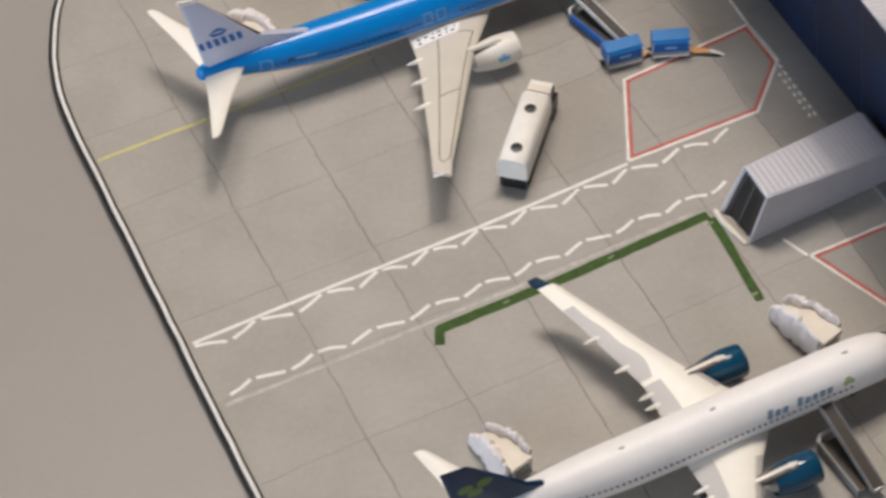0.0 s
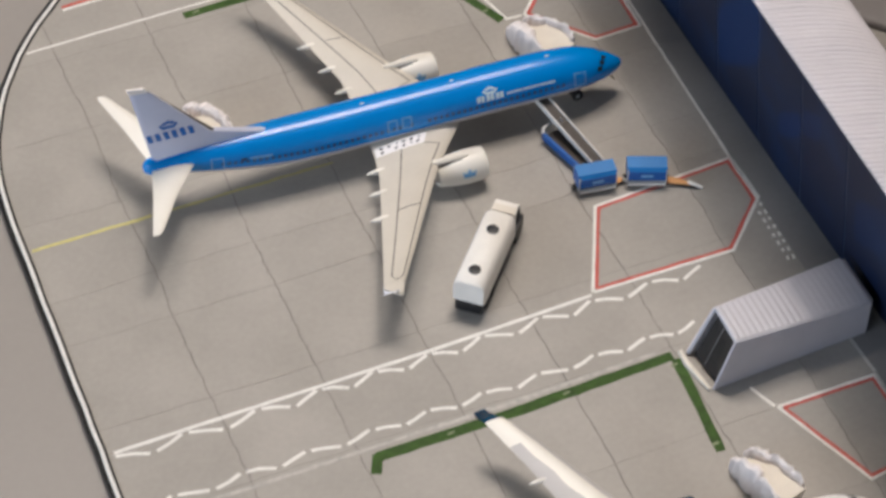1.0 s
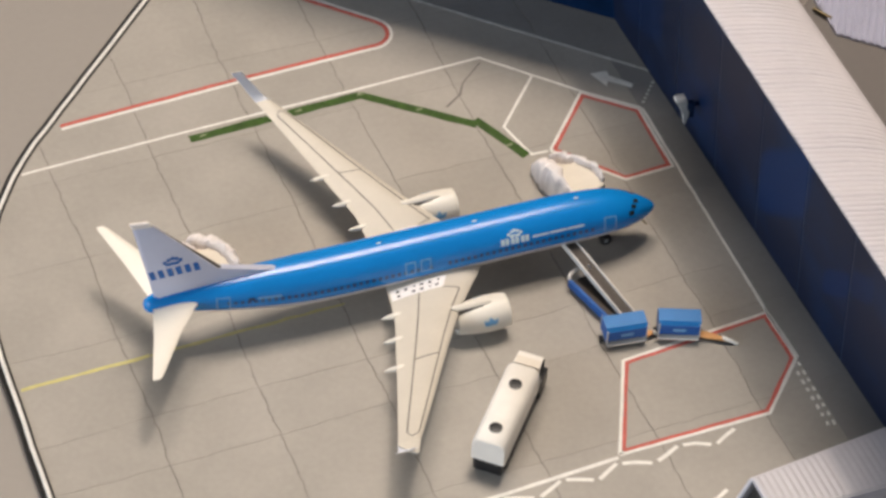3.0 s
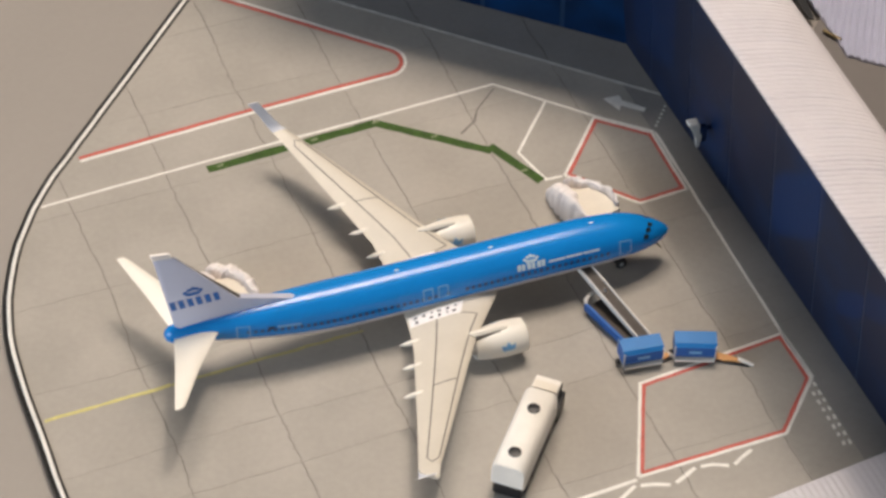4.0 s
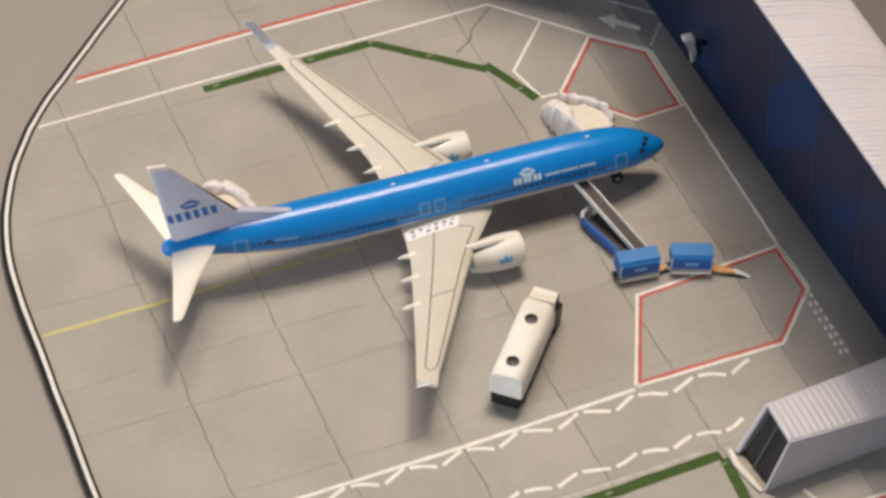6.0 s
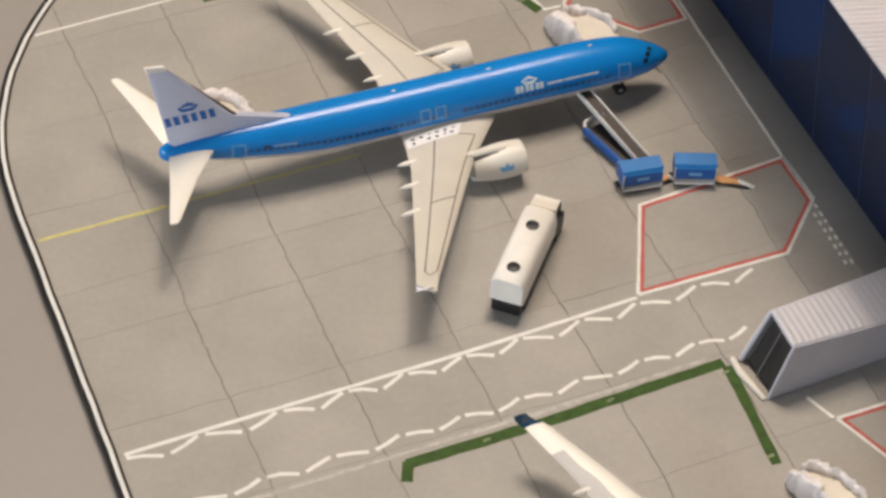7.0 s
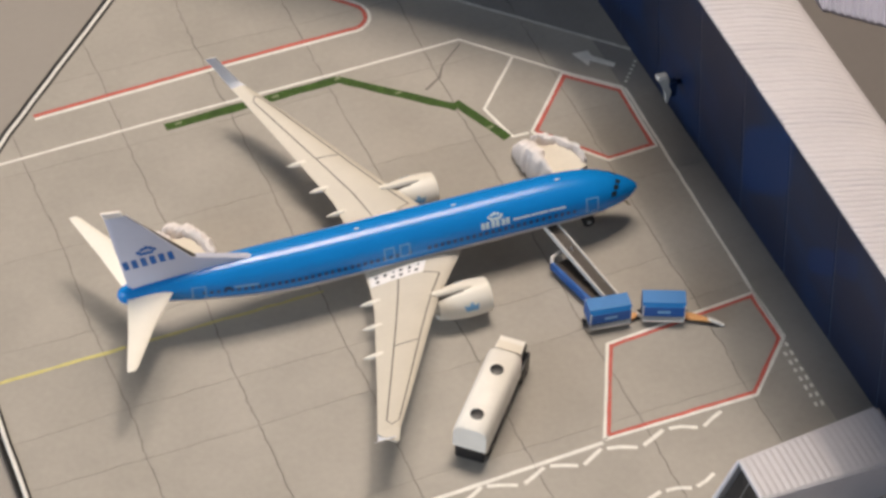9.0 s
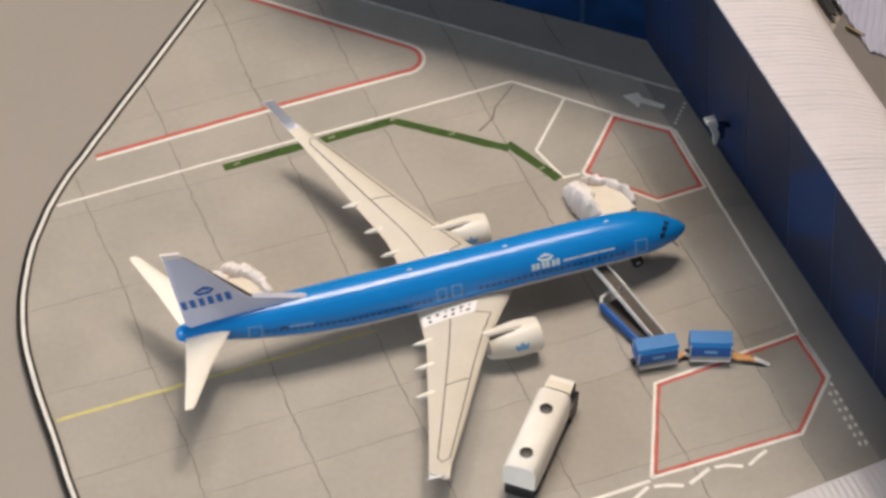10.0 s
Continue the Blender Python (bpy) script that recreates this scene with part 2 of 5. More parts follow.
def loft(rings, closed=True, caps=True):
    """A skin over rings of equally many points."""
    bm = bmesh.new()
    vs = [[bm.verts.new(p) for p in ring] for ring in rings]
    n = len(rings[0])
    for a, b in zip(vs, vs[1:]):
        for i in range(n if closed else n - 1):
            j = (i + 1) % n
            bm.faces.new((a[i], a[j], b[j], b[i]))
    if caps and closed:
        bm.faces.new(vs[0])
        bm.faces.new(list(reversed(vs[-1])))
    return bm


def prism(points, z0, z1, bevel=0.0):
    bm = bmesh.new()
    lo = [bm.verts.new((x, y, z0)) for x, y in points]
    hi = [bm.verts.new((x, y, z1)) for x, y in points]
    bm.faces.new(list(reversed(lo)))
    top = bm.faces.new(hi)
    n = len(points)
    for i in range(n):
        bm.faces.new((lo[i], lo[(i + 1) % n], hi[(i + 1) % n], hi[i]))
    if bevel:
        bmesh.ops.bevel(bm, geom=list(top.edges), offset=bevel, segments=2, affect="EDGES", profile=0.5)
    return bm


def extrude_profile(profile, axis_points):
    """Sweep a profile of (side, up) pairs along a level polyline."""
    rings = []
    pts = [Vector((p[0], p[1])) for p in axis_points]
    for i, p in enumerate(pts):
        a = (pts[i] - pts[i - 1]).normalized() if i else (pts[1] - pts[0]).normalized()
        b = (pts[i + 1] - pts[i]).normalized() if i + 1 < len(pts) else a
        t = (a + b).normalized()
        nrm = Vector((-t.y, t.x)) / max(0.3, t.dot(a))
        rings.append([(p.x + nrm.x * s, p.y + nrm.y * s, u) for s, u in profile])
    return loft(rings)


def ribbon(points, width, z, thick=0.05, jitter=0.0, seed=1, closed=False):
    """A painted line: a low strip along a polyline."""
    rnd = random.Random(seed)
    pts = [Vector(p) for p in points]
    if jitter:
        fine = []
        for a, b in zip(pts, pts[1:]):
            n = max(1, int((b - a).length / 2.5))
            fine += [a.lerp(b, k / n) for k in range(n)]
        pts = fine + [pts[-1]]
    n = len(pts)
    bm = bmesh.new()
    rows = []
    for i, p in enumerate(pts):
        pa = pts[i - 1] if i else (pts[-2] if closed else None)
        pb = pts[i + 1] if i + 1 < n else (pts[1] if closed else None)
        a = (p - pa).normalized() if pa is not None else (pb - p).normalized()
        b = (pb - p).normalized() if pb is not None else a
        t = (a + b).normalized()
        nrm = Vector((-t.y, t.x)) / max(0.4, t.dot(a))
        h = width / 2
        l, r = p + nrm * (h + rnd.uniform(-jitter, jitter)), p - nrm * (h + rnd.uniform(-jitter, jitter))
        rows.append([bm.verts.new((l.x, l.y, z + thick)), bm.verts.new((r.x, r.y, z + thick)), bm.verts.new((r.x, r.y, z)), bm.verts.new((l.x, l.y, z))])
    for a, b in zip(rows, rows[1:]):
        for i in range(4):
            j = (i + 1) % 4
            bm.faces.new((a[i], a[j], b[j], b[i]))
    if not closed:
        bm.faces.new(rows[0])
        bm.faces.new(list(reversed(rows[-1])))
    return bm


def tube(points, radius, sides=10):
    rings = []
    pts = [Vector(p) for p in points]
    for i, p in enumerate(pts):
        t = (pts[min(i + 1, len(pts) - 1)] - pts[max(i - 1, 0)]).normalized()
        u = t.cross(Vector((0, 0, 1)))
        u = u.normalized() if u.length > 1e-4 else Vector((1, 0, 0))
        w = t.cross(u)
        r = radius[i] if isinstance(radius, (list, tuple)) else radius
        rings.append([p + (u * math.cos(k * 2 * math.pi / sides) + w * math.sin(k * 2 * math.pi / sides)) * r for k in range(sides)])
    return loft(rings)


def wheel_bm(x, y, z, r, w, sides=18):
    """A wheel with its axle along y."""
    prof = [(-w / 2, r * 0.80), (-w / 2 * 0.8, r * 0.96), (0, r), (w / 2 * 0.8, r * 0.96), (w / 2, r * 0.80)]
    return loft([[(x + rr * math.cos(k * 2 * math.pi / sides), y + d, z + rr * math.sin(k * 2 * math.pi / sides)) for k in range(sides)] for d, rr in prof])


# ---- room ----
table = part("table_top", boxes((-1500, 1500, -1400, 1400, -40, -1.6)), "table", None, "smooth beige grey table surface under the display board", kind="structure", category="table")
for nm, b in (("wall_north", (-1500, 1500, 1400, 1420, -40, 1600)), ("wall_east", (1500, 1520, -1400, 1400, -40, 1600)), ("wall_south", (-1520, 1520, -1420, -1400, -40, 1600))):
    part(nm, boxes(b), "wall", None, "plain painted wall closing the room", kind="structure", category="wall")
part("wall_west", boxes((-1520, -1500, -1400, 1400, -40, 140), (-1520, -1500, -1400, 1400, 700, 1600), (-1520, -1500, -1400, -1140, 140, 700), (-1520, -1500, 300, 1400, 140, 700)), "wall", None, "plain painted wall with a window opening", kind="structure", category="wall")
part("ceiling", boxes((-1520, 1520, -1420, 1420, 1600, 1620)), "wall", None, "plain pale ceiling", kind="structure", category="ceiling")
# unseen panel added to carry the corner fill
soft = thing("added_fill_panel", "added soft fill panel, unseen, high in the room's corner", "lamp", "lamps of the room", x=1165, y=1065, z=1510)
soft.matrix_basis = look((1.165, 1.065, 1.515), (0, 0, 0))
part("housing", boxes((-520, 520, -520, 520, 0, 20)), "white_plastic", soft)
lamp = thing("pendant_lamp", "slim rectangular lamp hanging above the table", "lamp", "lamps of the room", x=35, y=190, z=852)
part("housing", boxes((-265, 265, -170, 170, 4, 22), bevel=4), "white_plastic", lamp)
part("stem", tube([(0, 0, 20), (0, 0, 748)], 6), "steel", lamp)

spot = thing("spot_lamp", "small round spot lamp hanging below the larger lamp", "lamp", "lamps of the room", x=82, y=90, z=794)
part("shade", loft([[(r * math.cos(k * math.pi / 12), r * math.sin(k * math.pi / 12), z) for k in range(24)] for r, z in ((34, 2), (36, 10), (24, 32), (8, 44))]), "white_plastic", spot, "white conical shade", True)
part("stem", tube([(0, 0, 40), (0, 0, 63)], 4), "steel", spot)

# ---- apron board ----
WALL_A = Vector((15.34, 54.6))          # corner of the two terminal fronts
TURN = 2.60                            # the printed layout is turned a little against the parked jet
FAR_DIR = Vector((-0.769, 0.639))
edge_pts = [(-114.9, -190.0), (-117.1, -30.0), (-117.5, 5.0)]
# rounded corner between the straight side and the slanting side
for k in range(1, 12):
    s = k / 12
    p0, p1, p2 = Vector((-117.5, 5.0)), Vector((-118.6, 32.6)), Vector((-99.6, 54.4))
    p = p0 * (1 - s) ** 2 + p1 * 2 * s * (1 - s) + p2 * s * s
    edge_pts.append((p.x, p.y))
edge_pts += [(-99.6, 54.4), (-59.8, 97.2), (9.4, 171.5)]
board_outline = edge_pts + [(26.0, 171.5), (26.0, -190.0)]
apron = part("apron", prism(board_outline, -1.6, -0.12), "joint", None, "printed airport apron board with grey concrete slabs and lane markings", kind="structure", category="apron")
# the hand-cut rim wavers a little
rim_pts = []
cut = random.Random(14)
for a, b in zip(edge_pts, edge_pts[1:]):
    n = max(1, round(math.dist(a, b) / 5.0))
    rim_pts += [(a[0] + (b[0] - a[0]) * k / n - 0.1 + cut.uniform(-0.10, 0.10), a[1] + (b[1] - a[1]) * k / n) for k in range(n)]
rim_pts.append((edge_pts[-1][0] - 0.1, edge_pts[-1][1]))
trim = thing("edge_trim", "black rim with a white bead round the board", "trim", kind="structure")
part("rim", extrude_profile([(-0.84, -1.6), (-0.84, 0.06), (-0.72, 0.14), (0.98, 0.14), (1.10, 0.06), (1.10, -1.6)], rim_pts), "black_rim", trim, "glossy black rim", True)
part("bead", extrude_profile([(-0.38, 0.12), (-0.31, 0.22), (-0.15, 0.28), (0.15, 0.28), (0.31, 0.22), (0.38, 0.12)], rim_pts), "white_rim", trim, "white bead", True)


def clip(poly, line):
    """Cut a polygon to the left side of a directed line."""
    (ax, ay), (bx, by) = line
    side = lambda p: (bx - ax) * (p[1] - ay) - (by - ay) * (p[0] - ax)
    out = []
    for i, p in enumerate(poly):
        q = poly[(i + 1) % len(poly)]
        sp, sq = side(p), side(q)
        if sp >= 0:
            out.append(p)
        if sp * sq < 0:
            k = sp / (sp - sq)
            out.append((p[0] + (q[0] - p[0]) * k, p[1] + (q[1] - p[1]) * k))
    return out


ct, st = math.cos(radians(1.9)), math.sin(radians(1.9))


def laid(u, v):
    """From the printed layout's own axes to the world."""
    return (u * ct - v * st, u * st + v * ct)


# slab joints: uneven, crack-like lines
COLS = [-136.0, -119.8, -97.2, -78.2, -58.6, -39.0, -19.2, 0.8, 20.5, 40.1]
ROWS = [-200.0, -180.2, -160.4, -140.6, -120.8, -101.0, -81.4, -61.9, -42.2, -22.2, -11.8, 7.3, 27.0, 47.3, 67.2, 87.0, 106.8, 126.6, 146.4]


def wobble(a, b, key):
    """Points of a joint from a to b, with small kinks."""
    rnd = random.Random(key)
    n = 13
    out = []
    for k in range(n):
        s = k / n
        x, y = a[0] + (b[0] - a[0]) * s, a[1] + (b[1] - a[1]) * s
        if k:
            dx, dy = b[1] - a[1], a[0] - b[0]
            ln = math.hypot(dx, dy)
            j = rnd.uniform(-0.25, 0.25)
            x, y = x + dx / ln * j, y + dy / ln * j
        out.append((x, y))
    return out


KERB = ((16.2, -150.0), (10.55, 34.0))
FAINT = ((16.3, 39.2), (-46.0, 94.6))


def area(p):
    return abs(sum(p[k - 1][0] * p[k][1] - p[k][0] * p[k - 1][1] for k in range(len(p)))) / 2


corner = {}
rnd = random.Random(5)
for i, u in enumerate(COLS):
    for j, v in enumerate(ROWS):
        corner[i, j] = (u + rnd.uniform(-0.5, 0.5), v + rnd.uniform(-0.35, 0.35))
GAP = 0.105
for i in range(len(COLS) - 1):
    for j in range(len(ROWS) - 1):
        c = [corner[i, j], corner[i + 1, j], corner[i + 1, j + 1], corner[i, j + 1]]
        poly = wobble(c[0], c[1], f"h{i}_{j}") + wobble(c[1], c[2], f"v{i+1}_{j}")
        poly += list(reversed(wobble(c[3], c[2], f"h{i}_{j+1}")[1:] + [c[2]])) + list(reversed(wobble(c[0], c[3], f"v{i}_{j}")[1:] + [c[3]]))
        cx, cy = sum(p[0] for p in poly) / len(poly), sum(p[1] for p in poly) / len(poly)
        shrunk = []
        for x, y in poly:
            dx, dy = cx - x, cy - y
            shrunk.append((x + math.copysign(min(GAP, abs(dx)), dx), y + math.copysign(min(GAP * 0.27, abs(dy)), dy)))
        clean = [p for k, p in enumerate(shrunk) if math.hypot(p[0] - shrunk[k - 1][0], p[1] - shrunk[k - 1][1]) > 0.02]
        poly = [laid(*p) for p in clean]
        for a, b in zip(edge_pts, edge_pts[1:]):
            if poly:
                poly = clip(poly, (b, a))
        # nothing lies under or behind the terminal
        if poly:
            poly = clip(poly, ((24.6, -190.0), (19.5, 60.0)))
        if poly:
            far = (WALL_A + FAR_DIR * 140 + Vector((3, 3)), WALL_A + Vector((3, 3)))
            poly = clip(poly, ((far[1].x, far[1].y), (far[0].x, far[0].y)))
        if len(poly) < 3:
            continue
        # the printed road along the terminal is darker than the stands, deepened for wing shadow
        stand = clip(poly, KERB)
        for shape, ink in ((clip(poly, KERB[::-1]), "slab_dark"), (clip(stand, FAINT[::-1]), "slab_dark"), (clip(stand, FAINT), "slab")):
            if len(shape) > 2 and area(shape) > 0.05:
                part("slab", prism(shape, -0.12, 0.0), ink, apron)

# ---- painted lines ----
LZ = 0.004
INK = 0.03


def line(name, pts, width, material, jitter=0.085, label="", z=LZ, seed=1, closed=False):
    return part(name, ribbon(pts, width, z, INK, jitter, seed, closed), material, apron, label)


def inset(pts, d):
    """A closed outline moved inwards (counter-clockwise order)."""
    out = []
    n = len(pts)
    for i in range(n):
        p, a, b = Vector(pts[i]), Vector(pts[i - 1]), Vector(pts[(i + 1) % n])
        t1, t2 = (p - a).normalized(), (b - p).normalized()
        n1, n2 = Vector((-t1.y, t1.x)), Vector((-t2.y, t2.x))
        m = (n1 + n2) / max(0.3, 1 + n1.dot(n2))
        out.append(tuple(p + m * d))
    return out


line("yellow_line", [(-116.2, -2.5), (-93.6, -1.6)], 0.70, "yellow_ink", 0.12, "yellow taxi line")
# this stretch takes a dimmer yellow to stand for the jet's shadow
line("yellow_line", [(-93.4, -1.6), (-76, -0.9), (-58, -0.2)], 0.62, "shaded_yellow", 0.14, "yellow taxi line, dimmed for the jet's shadow")
line("crack", [(-13.8, 51.0), (-19.0, 46.4), (-20.6, 43.6), (-24.2, 41.2)], 0.34, "crack", 0.08, "diagonal crack in the print", seed=4)
# parking box beside the nose, and the ones along the terminal
box_a = [(-25.3, -46.6), (3.2, -45.9), (12.8, -35.8), (12.2, -24.1), (-16.6, -26.9)]
box_b = [(-10.1, 24.6), (0.7, 13.1), (10.8, 13.8), (10.6, 30.1), (1.4, 37.8)]
box_c = [(-5.4, -80.9), (3.2, -101.0), (15.2, -98.8), (14.2, -80.2)]
for k, bx in enumerate((box_a, box_b, box_c)):
    o = inset(bx, 0.32)
    line("white_outline", o + [o[0]], 0.62, "white_ink", 0.05, "white outline of a parking box", seed=k, closed=False)
    o = inset(bx, 0.92)
    line("red_outline", o + [o[0]], 0.66, "red_ink", 0.07, "red outline of a parking box", seed=10 + k, z=LZ + 0.002)
line("white_line", [(-115.0, -51.5), (-97.2, -50.6), (-56.9, -48.9), (-25.3, -46.8)], 0.74, "white_ink", 0.05, "white lane line")
line("white_line", [(-114.4, -66.9), (-97.4, -66.5), (-71.0, -65.4), (-48.0, -64.6), (-20.0, -63.0)], 0.8, "faint_ink", 0.12, "worn white lane line")
line("white_line", [(-104.0, 47.2), (-71.4, 49.2), (-40.0, 50.6), (-13.6, 52.1), (1.4, 38.0), (10.8, 30.2)], 0.52, "white_ink", 0.05, "thin white guide line")
line("white_line", [(-5.7, 44.5), (-15.8, 33.0), (-13.4, 24.6), (-10.2, 24.6)], 0.54, "white_ink", 0.05, "thin white guide line")
line("white_line", [(11.0, 30.0), (11.3, 14.0), (12.1, -24.0), (12.9, -35.5)], 0.55, "white_ink", 0.08, "white kerb line along the terminal")
line("white_line", [(14.4, -80.0), (12.8, -62.0)], 0.6, "worn_ink", 0.06, "white kerb line along the terminal")
line("white_line", [(14.3, -80.3), (15.6, -130.0)], 0.6, "worn_ink", 0.06, "white kerb line along the terminal")
line("white_line", [(-5.4, -80.9), (-7.6, -75.6)], 0.6, "white_ink", 0.05, "thin white guide line")
line("white_line", [(-46.0, 94.6), (16.3, 39.2)], 0.55, "worn_ink", 0.06, "faint white line before the terminal")
# rounded red and white lane end
lane = [(-94.2, 57.4), (-59.3, 59.9), (-33.0, 61.2)]
for k in range(9):
    a = radians(-88 + k * 136 / 8)
    lane.append((-31.6 + 3.6 * math.cos(a), 64.8 + 3.6 * math.sin(a)))
lane += [(-59.0, 94.8), (-66.5, 101.6)]
line("red_lane_line", lane, 0.75, "red_ink", 0.05, "red lane line with a rounded end")
outer = [(-94.2, 56.55), (-59.3, 59.05), (-32.8, 60.4)]
for k in range(9):
    a = radians(-88 + k * 136 / 8)
    outer.append((-31.6 + 4.4 * math.cos(a), 64.8 + 4.4 * math.sin(a)))
outer += [(-58.4, 95.5), (-66.0, 102.3)]
line("white_lane_line", outer, 0.62, "white_ink", 0.04, "white border of the red lane line")
# green strips round the stands
for k, g in enumerate(([(-72.4, 47.0), (-38.8, 49.0)], [(-38.8, 49.1), (-20.4, 35.0)], [(-20.2, 36.4), (-14.4, 24.6)], [(-73.5, -67.7), (-49.7, -66.8), (-17.4, -64.5)], [(-17.1, -65.4), (-18.1, -86.6)])):
    line("green_strip", g, 2.05 if k == 3 else 1.85, "green_ink", 0.11, "dark green painted strip beside a stand", z=LZ + 0.006 + 0.003 * k, seed=30 + k)
line("green_strip", [(-73.2, -67.2), (-74.7, -71.0)], 1.9, "green_ink", 0.1, "short dark green strip end", z=LZ + 0.022, seed=41)
for k, (x, y) in enumerate(((-69.8, 47.2), (-38.6, 49.2), (-29.2, 42.0), (-16.4, 28.2), (-59.8, -67.2), (-38.0, -65.8), (-18.3, -84.8), (-17.9, -66.5), (-51, 48.3))):
    line("strip_mark", [(x - 0.7, y - 0.1), (x + 0.6, y + 0.15)], 0.55, "strip_ink", 0.1, z=LZ + 0.032, seed=50 + k)
# the zigzag dashes of the service lane
zig = random.Random(9)
UPPER = [-114.9, -101.8, -88.6, -77.4, -67.0, -56.8, -46.6, -35.4, -25.2, -13.9, -3.2]
LOWER = [-119.2, -107.4, -95.2, -83.5, -71.7, -61.4, -51.0, -40.5, -29.5, -19.5, -9.8]
for starts, y0, x_ref, slope, tilt in ((UPPER, -52.3, -114.9, 0.0468, 1.35), (LOWER, -63.7, -107.4, 0.050, 0.85)):
    for k, (a, b) in enumerate(zip(starts, starts[1:])):
        w = b - a
        level = lambda x: y0 + slope * (x - x_ref)
        rising = [(a + 0.53 * w, level(a) - tilt - 0.05), (a + 0.72 * w, level(a) - tilt * 0.25), (a + 0.91 * w, level(b) + 0.15)]
        flat = [(a, level(a)), (a + 0.2 * w, level(a) - tilt * 0.35 + 0.12), (a + 0.43 * w, level(a) - tilt)]
        for d, pts in enumerate((flat, rising)):
            if pts[0][0] < -116.5:
                continue
            pts = [(x, y + zig.uniform(-0.12, 0.12)) for x, y in pts]
            part("dash", ribbon(pts, 0.72, LZ + 0.008 + 0.004 * d, INK, 0.05, 70 + k), "white_ink", apron)
# arrow and small illegible lettering, as bars
part("arrow", prism([(5.1, 41.7), (6.9, 37.6), (7.6, 38.9), (11.2, 35.8), (11.9, 36.7), (8.4, 40.1), (8.4, 41.6)], LZ, LZ + INK), "white_ink", apron, "white direction arrow")
for k in range(8):
    y = -36.6 - k * 1.95
    for d in (-0.55, 0.55):
        part("letter_bar", ribbon([(11.9 + d - k * -0.03, y), (11.95 + d, y - 0.75 - 0.3 * ((k * 7 + (d > 0)) % 3) / 2)], 0.55, LZ, INK), "white_ink", apron)
for k in range(6):
    part("letter_bar", ribbon([(11.6 + k * 0.75, 31.6 + k * 0.88), (12.1 + k * 0.75, 31.5 + k * 0.88)], 0.45, LZ, INK), "white_ink", apron)

# ---- terminal ----
H = 49.6
SKEW = -0.26        # the panel joints lean back as they rise


def leaning_front(name, label, x, y, rz, length, lean0, lean1, pitch, first, glaze, gap=0.14, skew=SKEW):
    """A blue glazed front that leans out over the apron. Local y runs along the front, x into the building."""
    t = thing(name, label, "terminal", x=x, y=y, rz=rz)

    def lean(l):
        return lean0 + (lean1 - lean0) * l / length

    def at(l, z, depth):
        """A place on the front, l along it, z up it, depth behind its face."""
        u = z / H
        return Vector((-lean(l) * u + depth, -l, z))

    def sheet(l0, l1, z0, z1, d0, d1, skew=skew):
        bm = bmesh.new()
        q = [[bm.verts.new(at(min(length, max(0.0, l - skew * z)), z, d)) for l, z in ((l0, z0), (l1, z0), (l1, z1), (l0, z1))] for d in (d0, d1)]
        bm.faces.new(q[0])
        bm.faces.new(list(reversed(q[1])))
        for k in range(4):
            bm.faces.new((q[0][k], q[0][(k + 1) % 4], q[1][(k + 1) % 4], q[1][k]))
        return bm

    part("core", sheet(0.0, length, 0.0, H - 0.9, 3.2, 14.0, 0.0), "navy", t, "dark body behind the glazing")
    l = first
    while l < length - 2:
        e = min(length, l + pitch)
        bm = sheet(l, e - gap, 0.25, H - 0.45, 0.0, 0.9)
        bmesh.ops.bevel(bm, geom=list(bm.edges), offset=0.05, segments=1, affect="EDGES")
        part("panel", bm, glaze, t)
        part("mullion", sheet(e - gap, e, 0.25, H - 0.6, 0.08, 0.9), "navy", t)
        l = e
    part("roof", ribbed_roof(length, lean), "roof", t, "white roof with fine cross ribs", True)
    return t


def ribbed_roof(length, lean, pitch=1.13, seed=3):
    """A white roof with fine cross ribs, a sharp front lip and a rolled-down back edge."""
    rnd = random.Random(seed)
    xs = [0.0, 0.05, 0.3, 1.4, 3.7, 6.5, 9.2, 12.0, 13.8, 14.9, 15.8, 16.5, 17.2, 17.7, 18.0]
    drop = [0.35, 0.12, 0.0, 0.0, 0.0, 0.0, 0.06, 0.28, 0.62, 1.0, 1.5, 2.2, 3.4, 5.6, 9.4]
    bm = bmesh.new()
    rows = []
    y = 0.0
    while y > -length:
        depth = 0.37 + rnd.uniform(-0.09, 0.09)
        for f, d in ((0.0, 0.0), (0.16, 0.72), (0.5, 1.0), (0.84, 0.72)):
            row = []
            for x, dr in zip(xs, drop):
                fade = 1.0 if x < 11.5 else max(0.2, 1 - (x - 11.5) / 6)
                wav = -0.28 * x - 0.006 * x * x + 0.12 * math.sin(x * 0.45 + y * 0.02) + 0.07 * noise.noise(Vector((x * 0.4, y * 0.15, 1.7)))
                wave = 0.10 * noise.noise(Vector((x * 0.1, y * 0.06, 4.0)))
                row.append(bm.verts.new((x - lean(min(length, -y)), y - f * pitch + wav, H - 0.05 + wave - dr + d * depth * fade * (0.75 + 0.45 * noise.noise(Vector((x * 0.3, y * 0.2, 0)))))))
            rows.append(row)
        y -= pitch
    for a, b in zip(rows, rows[1:]):
        for i in range(len(xs) - 1):
            bm.faces.new((a[i], a[i + 1], b[i + 1], b[i]))
    # underside and back
    lo = [[bm.verts.new((-lean(l) + 0.05, -l, H - 0.42)), bm.verts.new((17.7 - lean(l), -l, H - 6.0)), bm.verts.new((17.9 - lean(l), -l, H - 9.2))] for l in (0.0, length)]
    for k in (0, 1):
        bm.faces.new((lo[0][k], lo[0][k + 1], lo[1][k + 1], lo[1][k]))
    return bm


